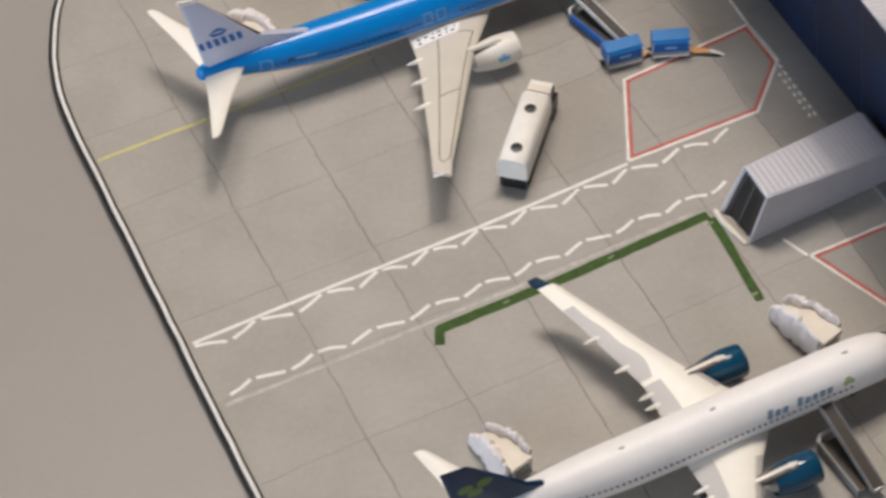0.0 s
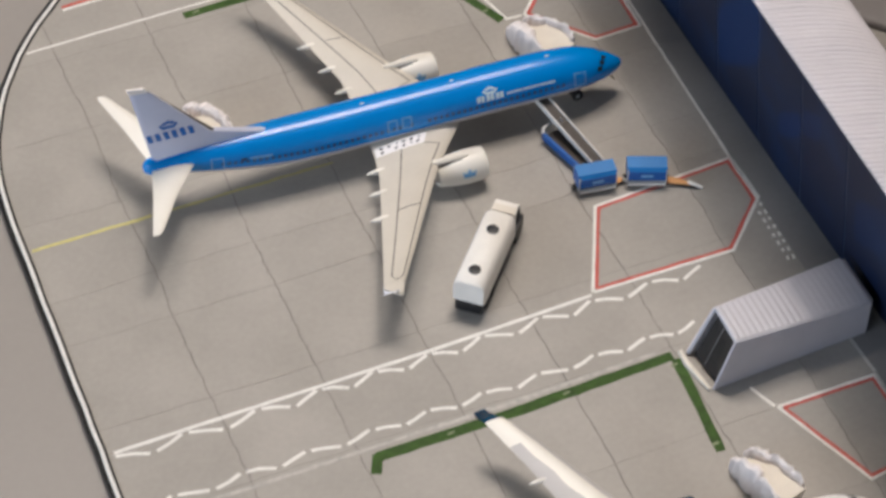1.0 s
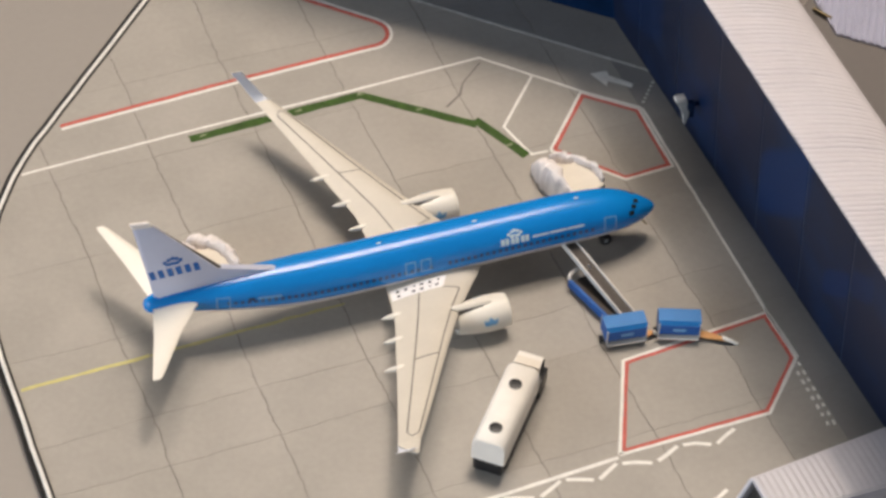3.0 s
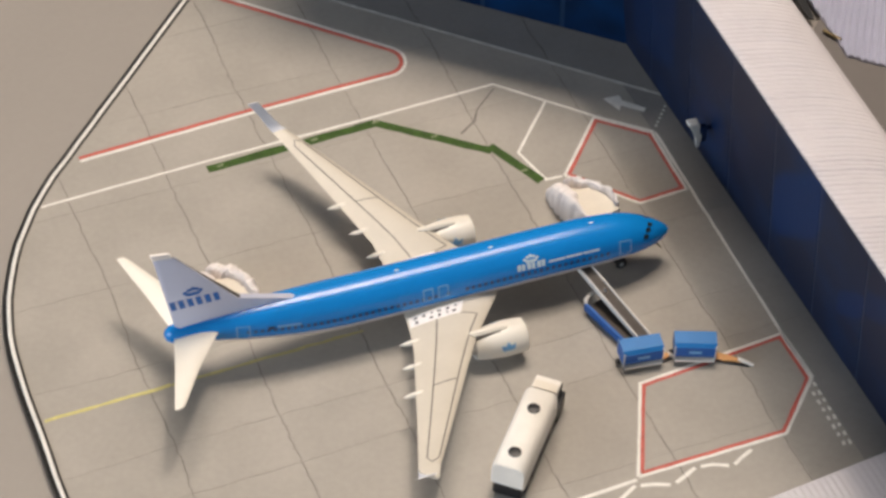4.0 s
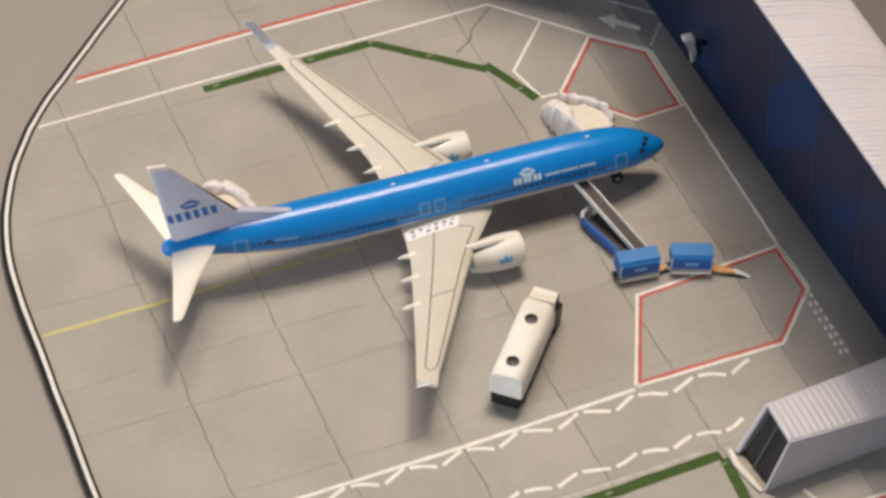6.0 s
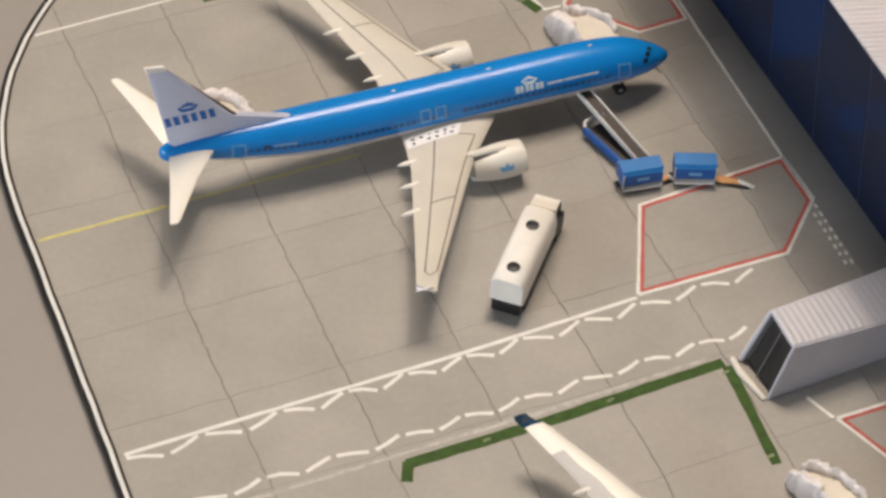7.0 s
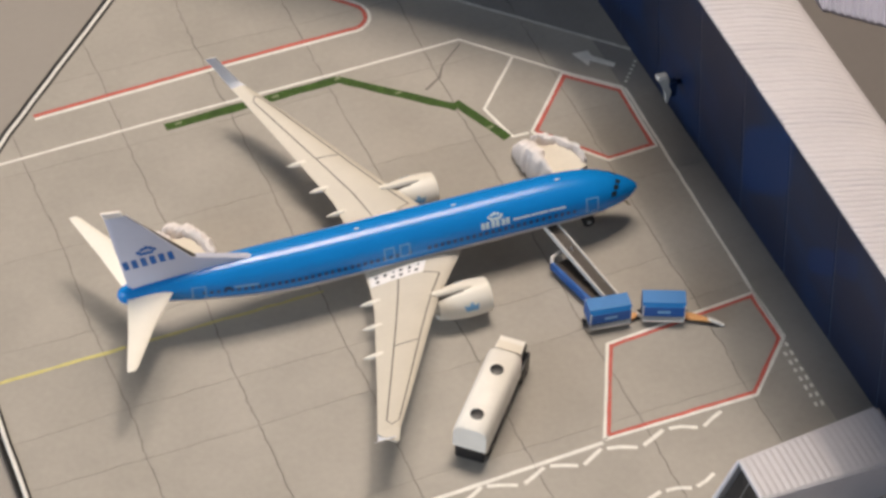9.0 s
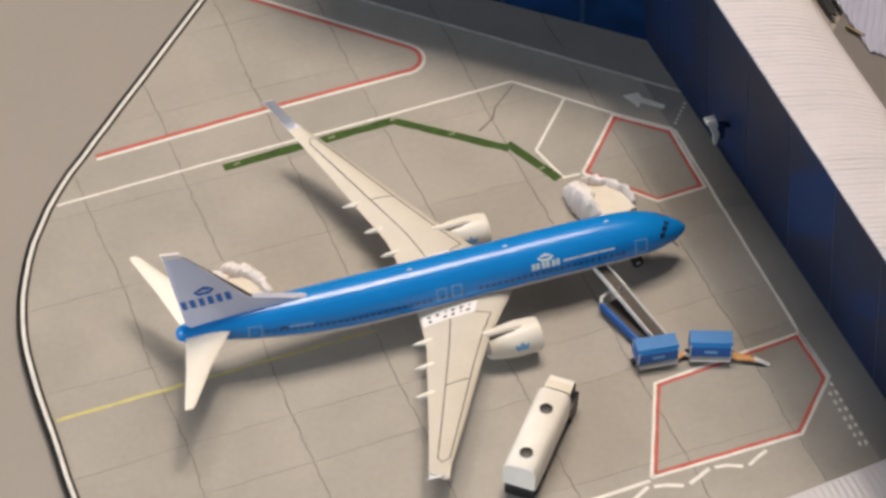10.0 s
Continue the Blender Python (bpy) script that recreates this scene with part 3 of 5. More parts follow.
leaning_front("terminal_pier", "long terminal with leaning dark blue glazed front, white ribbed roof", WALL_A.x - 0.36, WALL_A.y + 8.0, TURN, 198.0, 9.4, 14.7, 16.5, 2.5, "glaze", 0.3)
wing_rot = math.degrees(math.atan2(FAR_DIR.y, FAR_DIR.x)) - 90
# the wing's unseen upper lean is guessed, set to shade the ground before it
leaning_front("terminal_wing", "slanting terminal wing with leaning bright blue glazed panels", WALL_A.x + FAR_DIR.x * 74, WALL_A.y + FAR_DIR.y * 74, wing_rot, 82.0, 13.0, 13.0, 16.5, 11.6, "glaze_far", 0.9, -0.05)


# ---- jet bridge ----
def jet_bridge():
    """A tapering box: two rows of corners, at the open end and at the terminal end."""
    t = thing("jet_bridge", "pale boxy jet bridge with ribbed roof and dark open end", "jet bridge", x=-14.0, y=-69.4)
    # (x, y, z) of foot and head on both sides, front then back
    fl, fr = (Vector((-0.9, 4.1, 0)), Vector((3.4, 4.0, 10.9))), (Vector((0.0, -4.2, 0)), Vector((3.2, -4.1, 11.6)))
    bl, br = (Vector((30.6, 8.4, 0)), Vector((30.2, 8.5, 8.7))), (Vector((30.8, -1.6, 0)), Vector((30.6, -2.0, 8.7)))

    def plate(q, thick):
        bm = bmesh.new()
        nrm = (q[1] - q[0]).cross(q[2] - q[0]).normalized() * thick
        a = [bm.verts.new(p) for p in q]
        b = [bm.verts.new(p + nrm) for p in q]
        bm.faces.new(a)
        bm.faces.new(list(reversed(b)))
        for i in range(4):
            bm.faces.new((a[i], a[(i + 1) % 4], b[(i + 1) % 4], b[i]))
        bmesh.ops.bevel(bm, geom=list(bm.edges), offset=0.12, segments=2, affect="EDGES")
        return bm

    part("side_wall", plate((fr[0], fr[1], br[1], br[0]), -0.5), "bridge", t, smooth=True)
    part("side_wall", plate((fl[0], fl[1], bl[1], bl[0]), 0.5), "bridge", t, smooth=True)
    part("end_wall", plate((bl[0], bl[1], br[1], br[0]), 0.5), "bridge", t, smooth=True)
    rings = []
    rr = random.Random(2)
    n = 22
    for k in range(n):
        s0 = k / n
        amp = (0.19 if s0 < 0.5 else 0.05) * rr.uniform(0.8, 1.1)
        for f, d in ((0.0, 0.0), (0.30, 1.0), (0.72, 0.9), (0.92, 0.0)):
            s = min(1.0, s0 + f / n)
            l, r = fl[1].lerp(bl[1], s), fr[1].lerp(br[1], s)
            z = Vector((0, 0, d * amp))
            low = Vector((0, 0, 0.5))
            rings.append([r - low + Vector((0, -0.12, 0)), r + z * 0.4 + Vector((0, -0.08, 0.1)), r.lerp(l, 0.08) + z + Vector((0, 0, 0.25)), r.lerp(l, 0.5) + z + Vector((0, 0, 0.3)), l.lerp(r, 0.08) + z + Vector((0, 0, 0.25)), l + z * 0.4 + Vector((0, 0.08, 0.1)), l - low + Vector((0, 0.12, 0))])
    part("roof", loft(rings), "bridge", t, "ribbed pale roof", True)
    # black plate that stands in for the unlit interior of the bridge
    q = [fr[0].lerp(fr[1], 0.04) + Vector((0.9, 0.5, 0)), fl[0].lerp(fl[1], 0.04) + Vector((0.9, -0.5, 0)), fl[1] + Vector((0.7, -0.5, -0.35)), fr[1] + Vector((0.7, 0.5, -0.35))]
    part("shutter", plate(q, 0.3), "black", t, "black plate standing in for the open end's unlit inside")
    lo, hi = fr[0].lerp(fl[0], 0.5), fr[1].lerp(fl[1], 0.5)
    part("divider", tube([lo + Vector((0.6, 0.2, 0.3)), hi + Vector((0.35, 0.2, -0.3))], 0.09, 6), "dark_grey", t, "thin grey upright between the dark halves")
    part("bumper", tube([(-0.5, -4.6, 0.42), (-1.3, -1.0, 0.45), (-1.9, 2.0, 0.42), (-1.9, 5.0, 0.42)], [0.34, 0.55, 0.62, 0.5], 8), "cream", t, "rough white bumper strip", True)
    part("jamb", tube([fl[0] + Vector((0.3, 0.3, 0.2)), fl[1] + Vector((0.2, 0.3, -0.2))], [0.5, 0.4], 8), "bridge", t, "pale rounded jamb", True)
    return t


jet_bridge()

# ---- airliners ----
def spline(rows, x):
    """Station values at x, rows sorted from nose to tail."""
    if x >= rows[0][0]:
        return rows[0][1:]
    for a, b in zip(rows, rows[1:]):
        if b[0] <= x <= a[0]:
            k = (a[0] - x) / (a[0] - b[0])
            return tuple(p + (q - p) * k for p, q in zip(a[1:], b[1:]))
    return rows[-1][1:]


def smooth_rows(rows, step=0.8):
    """Resample stations with a soft curve."""
    xs = [r[0] for r in rows]
    out = []
    for i in range(len(rows) - 1):
        p0, p1, p2, p3 = rows[max(i - 1, 0)], rows[i], rows[i + 1], rows[min(i + 2, len(rows) - 1)]
        n = max(1, int(abs(p2[0] - p1[0]) / step))
        for k in range(n):
            s = k / n
            row = [p1[0] + (p2[0] - p1[0]) * s]
            for c in range(1, len(p1)):
                m1 = (p2[c] - p0[c]) / (p2[0] - p0[0]) * (p2[0] - p1[0])
                m2 = (p3[c] - p1[c]) / (p3[0] - p1[0]) * (p2[0] - p1[0])
                row.append((2 * s**3 - 3 * s**2 + 1) * p1[c] + (s**3 - 2 * s**2 + s) * m1 + (-2 * s**3 + 3 * s**2) * p2[c] + (s**3 - s**2) * m2)
            out.append(tuple(row))
    out.append(tuple(rows[-1]))
    return out


class Body:
    def __init__(self, rows):
        self.rows = smooth_rows(rows)

    def at(self, x, th, off=0.0):
        zc, ry, rz = spline(self.rows, x)
        a = radians(th)
        return Vector((x, (ry + off) * math.sin(a), zc + (rz + off) * math.cos(a)))

    def skin(self, th0, th1, x0=None, x1=None, n=20):
        rings = [[self.at(r[0], th0 + (th1 - th0) * k / n) for k in range(n + 1)] for r in self.rows if (x0 is None or r[0] <= x0) and (x1 is None or r[0] >= x1)]
        return rings

    def patch(self, x0, x1, t0, t1, off=0.07, nx=6, nt=4, skew=0.0):
        """A decal-thin plate that hugs the hull."""
        top = [[self.at(x0 + (x1 - x0) * i / nx + skew * j / nt, t0 + (t1 - t0) * j / nt, off) for j in range(nt + 1)] for i in range(nx + 1)]
        bm = bmesh.new()
        vs = [[bm.verts.new(p) for p in r] for r in top]
        for a, b in zip(vs, vs[1:]):
            for j in range(nt):
                bm.faces.new((a[j], a[j + 1], b[j + 1], b[j]))
        return bm


def merge(*bms):
    out = bmesh.new()
    for b in bms:
        me = bpy.data.meshes.new("tmp")
        b.to_mesh(me)
        b.free()
        out.from_mesh(me)
        bpy.data.meshes.remove(me)
    return out


def strip_skin(rings):
    return loft(rings, closed=False, caps=False)


AIRFOIL = [(0.0, 0.0), (0.02, 0.25), (0.08, 0.52), (0.22, 0.82), (0.42, 0.95), (0.65, 0.72), (0.85, 0.36), (1.0, 0.06)]


def foil_top(f):
    for a, b in zip(AIRFOIL, AIRFOIL[1:]):
        if a[0] <= f <= b[0]:
            return a[1] + (b[1] - a[1]) * (f - a[0]) / (b[0] - a[0])
    return 0.0


class Wing:
    """Half wing; sections of (span, leading edge, trailing edge, height, thickness); side +1 port, -1 starboard."""

    def __init__(self, sections, side):
        self.s, self.side = sections, side

    def at(self, y, f, off=0.0):
        s = self.s
        y = min(max(y, s[0][0]), s[-1][0])
        for a, b in zip(s, s[1:]):
            if a[0] <= y <= b[0]:
                k = (y - a[0]) / (b[0] - a[0])
                le, te, z, t = (p + (q - p) * k for p, q in zip(a[1:], b[1:]))
                return Vector((le + (te - le) * f, self.side * y, z + foil_top(f) * t * 0.62 + off))

    def skin(self):
        rings = []
        for y, le, te, z, t in self.s:
            c = te - le
            up = [(le + c * f, self.side * y, z + h * t * 0.62) for f, h in AIRFOIL]
            dn = [(le + c * f, self.side * y, z - h * t * 0.38) for f, h in reversed(AIRFOIL[1:-1])]
            rings.append(up + dn)
        return loft(rings)

    def strip(self, pts, width, off=0.05):
        """A thin line over the wing through (span, chord fraction) points."""
        fine = []
        for a, b in zip(pts, pts[1:]):
            for k in range(8):
                fine.append((a[0] + (b[0] - a[0]) * k / 8, a[1] + (b[1] - a[1]) * k / 8))
        fine.append(pts[-1])
        c = [self.at(y, f, off) for y, f in fine]
        bm = bmesh.new()
        rows = []
        for i, p in enumerate(c):
            t = c[min(i + 1, len(c) - 1)] - c[max(i - 1, 0)]
            nrm = Vector((-t.y, t.x, 0)).normalized() * width / 2
            rows.append((bm.verts.new(p + nrm), bm.verts.new(p - nrm)))
        for a, b in zip(rows, rows[1:]):
            bm.faces.new((a[0], a[1], b[1], b[0]))
        return bm

    def plate(self, y0, y1, f0, f1, off=0.06, n=6):
        bm = bmesh.new()
        front = f0 if callable(f0) else (lambda k: f0)
        vs = [[bm.verts.new(self.at(y0 + (y1 - y0) * i / n, front(i / n) + (f1 - front(i / n)) * j / n, off)) for j in range(n + 1)] for i in range(n + 1)]
        for a, b in zip(vs, vs[1:]):
            for j in range(n):
                bm.faces.new((a[j], a[j + 1], b[j + 1], b[j]))
        return bm


def spin(profile, x, y, z, sides=24, caps=True):
    """A body of turning along x from (dx, radius) pairs."""
    return loft([[(x + d, y + r * math.cos(k * 2 * math.pi / sides), z + r * math.sin(k * 2 * math.pi / sides)) for k in range(sides)] for d, r in profile], caps=caps)


def slab_fin(outline, thick_root, thick_tip, z_root, z_tip):
    """An upright fin from an outline in x and z, thinner towards its tip and its edges."""
    cx, cz = sum(p[0] for p in outline) / len(outline), sum(p[1] for p in outline) / len(outline)
    bm = bmesh.new()

    def th(z):
        k = min(max((z - z_root) / (z_tip - z_root), 0), 1)
        return thick_root + (thick_tip - thick_root) * k

    mid = [bm.verts.new((x, 0, z)) for x, z in outline]
    n = len(outline)
    for s in (-1, 1):
        inner = []
        for x, z in outline:
            xx, zz = x + (cx - x) * 0.10, z + (cz - z) * 0.05
            inner.append(bm.verts.new((xx, s * th(zz) / 2, zz)))
        bm.faces.new(inner)
        for i in range(n):
            bm.faces.new((mid[i], mid[(i + 1) % n], inner[(i + 1) % n], inner[i]))
    return bm


def tail_plane(side, rows):
    rings = []
    for y, le, te, z, t in rows:
        c = te - le
        rings.append([(le + c * f, side * y, z + h * t * 0.5) for f, h in AIRFOIL] + [(le + c * f, side * y, z - h * t * 0.5) for f, h in reversed(AIRFOIL[1:-1])])
    return loft(rings)


def fin_patch(points, side, y, name_bm=None):
    bm = bmesh.new()
    a = [bm.verts.new((x, side * y, z)) for x, z in points]
    b = [bm.verts.new((x, side * (y - 0.05), z)) for x, z in points]
    bm.faces.new(a)
    bm.faces.new(list(reversed(b)))
    n = len(points)
    for i in range(n):
        bm.faces.new((a[i], a[(i + 1) % n], b[(i + 1) % n], b[i]))
    return bm


def nacelle(t, side, y, z, x0, x1, r, paint, lip):
    L = x0 - x1
    shell = [(-0.35, r * 0.78), (-0.05, r * 0.90), (0.0, r * 0.95), (-0.12 * L, r * 1.03), (-0.35 * L, r * 1.06), (-0.62 * L, r * 0.98), (-0.86 * L, r * 0.82), (-0.90 * L, r * 0.76), (-0.86 * L, r * 0.70)]
    e = part("engine", spin(shell, x0, side * y, z, caps=False), paint, t, smooth=True)
    part("inlet_lip", spin([(0.02, r * 0.80), (0.14, r * 0.88), (0.02, r * 0.97), (-0.35, r * 1.005), (-0.3, r * 0.86)], x0, side * y, z, caps=False), lip, e, "inlet ring", True)
    part("fan", spin([(-1.0, r * 0.86), (-1.02, 0.4), (-0.4, 0.02)], x0, side * y, z), "black", e, "dark fan in the inlet", True)
    part("exhaust_cone", spin([(-0.80 * L, r * 0.66), (-0.92 * L, r * 0.50), (-1.02 * L, r * 0.34), (-1.10 * L, 0.05)], x0, side * y, z), "steel", e, "metal exhaust cone", True)
    return e


def pylon(t, side, y, z, x0, x1, zt0, zt1, paint):
    bm = bmesh.new()
    q = [(x0, z), (x0 - 2.2, zt0), (x1, zt1), (x1 + 1.5, z - 0.3)]
    for s in (-0.55, 0.55):
        bm.faces.new([bm.verts.new((x, side * y + s, zz)) for x, zz in q])
    bm.verts.ensure_lookup_table()
    for i in range(4):
        j = (i + 1) % 4
        bm.faces.new((bm.verts[i], bm.verts[j], bm.verts[4 + j], bm.verts[4 + i]))
    bmesh.ops.bevel(bm, geom=list(bm.edges), offset=0.22, segments=2, affect="EDGES")
    p = part("pylon", bm, paint, t, smooth=True)
    part("groove", boxes((x1 + 1.0, x0 - 1.6, side * y - 0.85, side * y + 0.85, z - 0.9, z + 0.35), bevel=0.3), "line", p, "dark groove beside the pylon", True)


def gear(t, x, y, r, top, w):
    g = part("landing_gear", tube([(x, y, r), (x - 0.15, y * 0.97, top)], [0.28, 0.38], 8), "steel", t, "metal strut", True)
    for s in (-1, 1):
        part("wheel", wheel_bm(x, y + s * w * 0.75, r, r, w), "rubber", g, "black tyre", True)
        part("hub", wheel_bm(x, y + s * w * 0.78, r, r * 0.48, w * 1.1, 12), "grey", g, "grey wheel hub", True)
    return g


FUS_A = [(0.0, 6.9, 0.05, 0.05), (-0.25, 6.92, 0.65, 0.6), (-0.9, 6.98, 1.25, 1.15), (-2.0, 7.12, 1.95, 1.8), (-3.6, 7.42, 2.7, 2.5), (-5.4, 7.72, 3.35, 3.1), (-7.6, 8.02, 3.85, 3.72), (-10.2, 8.28, 4.15, 4.18), (-14, 8.48, 4.33, 4.46), (-20, 8.6, 4.4, 4.65), (-38, 8.6, 4.4, 4.65), (-60, 8.62, 4.4, 4.65), (-68, 8.95, 4.2, 4.45), (-76, 9.7, 3.65, 3.8), (-83.5, 10.5, 2.75, 2.9), (-89.3, 10.95, 1.95, 2.2), (-92.6, 11.05, 1.45, 1.75), (-93.4, 11.05, 1.05, 1.3), (-93.75, 11.05, 0.6, 0.7), (-93.85, 11.05, 0.02, 0.02)]
FUS_B = [(0.0, 7.5, 0.05, 0.05), (-0.25, 7.5, 0.75, 0.7), (-0.9, 7.55, 1.4, 1.35), (-2.0, 7.65, 2.15, 2.15), (-3.6, 7.85, 2.95, 3.0), (-5.6, 8.15, 3.65, 3.75), (-8.0, 8.4, 4.18, 4.32), (-11, 8.55, 4.42, 4.62), (-15, 8.6, 4.5, 4.72), (-38, 8.6, 4.5, 4.72), (-55, 8.6, 4.5, 4.72), (-62.5, 8.9, 4.3, 4.5), (-70, 9.5, 3.7, 3.85), (-77.5, 10.3, 2.75, 2.9), (-83, 10.85, 1.85, 1.95), (-87.3, 11.1, 1.1, 1.2), (-88.4, 11.1, 0.45, 0.5)]


def crown_bits(place):
    """A small crown of dots over a bar; place(u, v) gives a polygon corner."""
    out = []
    for u, v, r in ((-1.15, 0.55, 0.3), (-0.6, 0.85, 0.3), (0.0, 1.0, 0.34), (0.6, 0.85, 0.3), (1.15, 0.55, 0.3)):
        out.append([place(u + r * math.cos(k * math.pi / 4), v + r * 0.8 * math.sin(k * math.pi / 4)) for k in range(8)])
    out.append([place(-0.95, 0.0), place(0.95, 0.0), place(1.1, 0.42), place(-1.1, 0.42)])
    return out


def hull_poly(body, pts, off):
    bm = bmesh.new()
    bm.faces.new([bm.verts.new(body.at(x, th, off)) for x, th in pts])
    return bm


def mark_blocks(n, gap):
    """Plain letter-sized blocks across a unit width."""
    w = (1 - gap * (n - 1)) / n
    return [(k * (w + gap), k * (w + gap) + w) for k in range(n)]


def blue_airliner(t):
    b = Body(FUS_A)
    part("fuselage", strip_skin(b.skin(-112, 112, n=36)), "blue_paint", t, "glossy sky blue hull", True)
    part("belly", strip_skin(b.skin(112, 248, n=20)), "belly", t, "pale grey belly", True)
    for s in (-1, 1):
        part("belly_line", merge(b.patch(-9, -80, s * 106, s * 113, 0.05, 50, 3)), "belly", t, "pale line along the hull", True)
    # wings
    sec = [(2.0, -33.2, -51.6, 5.3, 2.4), (5.0, -35.2, -51.9, 5.7, 2.1), (8.0, -37.6, -52.3, 6.1, 1.9), (13.0, -41.2, -53.3, 6.7, 1.6), (20.0, -45.3, -55.4, 7.5, 1.25), (30.0, -51.1, -58.4, 8.6, 0.95), (38.5, -56.1, -61.1, 9.6, 0.7), (40.8, -57.6, -61.9, 9.9, 0.5)]
    for s in (-1, 1):
        rows = []
        for y, le, te, z, th in sec:
            if s > 0:  # the port wing is a little longer and broader
                reach = 2.0 * max(0.0, y - 8) / 33
                y, le, te = y + reach, le - 0.59 * reach + 0.6 * min(1.0, y / 12), te - 0.31 * reach + 1.6 * min(1.0, max(0.0, (y - 4) / 7))
            else:  # the starboard wing sweeps back a touch more
                sweep = 0.7 * max(0.0, y - 12) / 29
                le, te = le - sweep - 0.5 * min(1.0, max(0.0, (y - 8) / 8)), te - sweep
            rows.append((y, le, te, z, th))
        w = Wing(rows, s)
        wing = part("wing", w.skin(), "wing", t, "cream wing with fine panel lines", True)
        for pts, wd in (([(8.5, 0.14), (39.0, 0.16)], 0.22), ([(6.5, 0.66), (20, 0.64), (38.5, 0.66)], 0.22), ([(22.5, 0.15), (22.8, 0.64)], 0.2), ([(8.5, 0.14), (7.4, 0.40), (6.5, 0.66)], 0.18), ([(39.0, 0.16), (39.6, 0.42), (38.5, 0.66)], 0.16)):
            part("panel_line", w.strip(pts, wd), "line", wing)
        part("root_panel", w.plate(5.0, 7.6, 0.36, 0.98, 0.10), "white_paint", wing, "white root panel with small dark marks")
        marks = [w.plate(5.5 + 1.05 * r, 5.82 + 1.05 * r + 0.12 * ((k * 5 + r) % 3), 0.43 + 0.09 * k, 0.455 + 0.09 * k + 0.008 * ((k + 2 * r) % 3), 0.16, 1) for k in range(6) for r in range(2) if (k, r) != (4, 1)]
        part("panel_mark", merge(*marks), "black", wing, kind="stuff")
        for y in (10.8, 16.6, 23.2):
            te = w.at(y, 1.0)
            part("flap_fairing", spin([(3.4, 0.05), (2.4, 0.42), (0.6, 0.55), (-1.2, 0.38), (-2.2, 0.06)], te.x, te.y, te.z - 0.25, 10), "wing_white", wing, "small pointed fairing", True)
        # upturned winglet
        rings = []
        for y, le, te, z, th in ((40.8, -57.6, -61.9, 9.9, 0.5), (41.6, -58.5, -62.2, 10.3, 0.45), (42.1, -59.2, -62.6, 11.2, 0.4), (42.5, -60.6, -63.2, 13.4, 0.32), (42.9, -62.4, -64.3, 16.4, 0.22)):
            if s < 0 and z > 9.9:  # the starboard winglet is only a short stub
                le, te, z = -57.6 + (le + 57.6) * 0.45, -61.9 + (te + 61.9) * 0.6, 9.9 + (z - 9.9) * 0.16
            if s < 0:
                le, te = le - 1.1, te - 0.7
            if s > 0:
                y, le, te = y + 2.0, le - 0.6 + 0.2 * (16.4 - z) / 6.5, te - 0.62 + 1.6 * (16.4 - z) / 6.5
            c = te - le
            k = min(1.0, (z - 9.9) / 1.3)
            ring = [(le + c * f, s * (y - h * th * 0.6 * k), z + h * th * 0.6 * (1 - k)) for f, h in AIRFOIL] + [(le + c * f, s * (y + h * th * 0.4 * k), z - h * th * 0.4 * (1 - k)) for f, h in reversed(AIRFOIL[1:-1])]
            rings.append(ring)
        part("winglet", loft(rings), "winglet", wing, "clear blue grey upturned winglet", True)
        if s < 0:
            bm = prism([(-58.5, -40.5), (-59.7, -43.2), (-60.3, -43.2), (-62.5, -41.2), (-62.5, -40.5)], 9.9, 10.35, 0.1)
            part("wing_tip", bm, "wing", wing, "cream slanting wing tip")
        e = nacelle(t, s, 13.2, 4.05, -33.0, -43.4, 3.05, "wing_white", "wing_white")
        mark = [(-38.0, 0.55), (-35.8, 0.55), (-35.6, 1.75), (-36.3, 1.35), (-36.9, 2.15), (-37.5, 1.35), (-38.2, 1.75)]
        for side in (-s, s):  # on both flanks of the nacelle
            out = side * s

            def on_side(x, d):
                return (x, s * (13.2 + out * 3.32 * math.cos(d / 3.3)), 4.05 + 3.32 * math.sin(d / 3.3))

            bm = bmesh.new()
            hub = bm.verts.new(on_side(-36.9, 1.1))
            ring = [bm.verts.new(on_side(x, d)) for x, d in mark]
            for k in range(len(ring)):
                bm.faces.new((hub, ring[k], ring[(k + 1) % len(ring)]))
            part("engine_mark", bm, "pale_blue", e, "small blue crown mark")
        pylon(t, s, 13.2, 6.8, -34.8, -43.4, 7.75, 7.7, "wing_white")
    # tail
    fin = part("fin", slab_fin([(-68.6, 12.8), (-80.6, 16.7), (-91.9, 30.2), (-95.1, 30.8), (-91.8, 12.0), (-83.4, 12.6)], 1.3, 0.5, 12, 30), "fin", t, "pale lavender tail fin", True)
    part("leading_edge", tube([(-80.4, 0, 16.5), (-91.9, 0, 30.1)], [0.32, 0.2], 8), "line", fin, "dark grey leading edge", True)
    part("fin_tip", slab_fin([(-91.5, 29.9), (-92.2, 31.0), (-95.5, 31.5), (-95.0, 30.2)], 0.55, 0.4, 29, 32), "white_paint", fin, "white fin tip", True)
    for s in (-1, 1):
        zb = 19.4
        for k, (a, c) in enumerate(mark_blocks(3, 0.07)):
            x0, x1 = -92.4 + 8.6 * a, -92.4 + 8.6 * c
            for p0, p1 in ((x0, x0 + 0.95), (x1 - 0.95, x1)):
                part("letter_block", fin_patch([(p0, zb - 1.9), (p1, zb - 1.9), (p1 - 0.45, zb + 0.1), (p0 - 0.45, zb + 0.1)], s, 0.56), "logo_blue", fin)
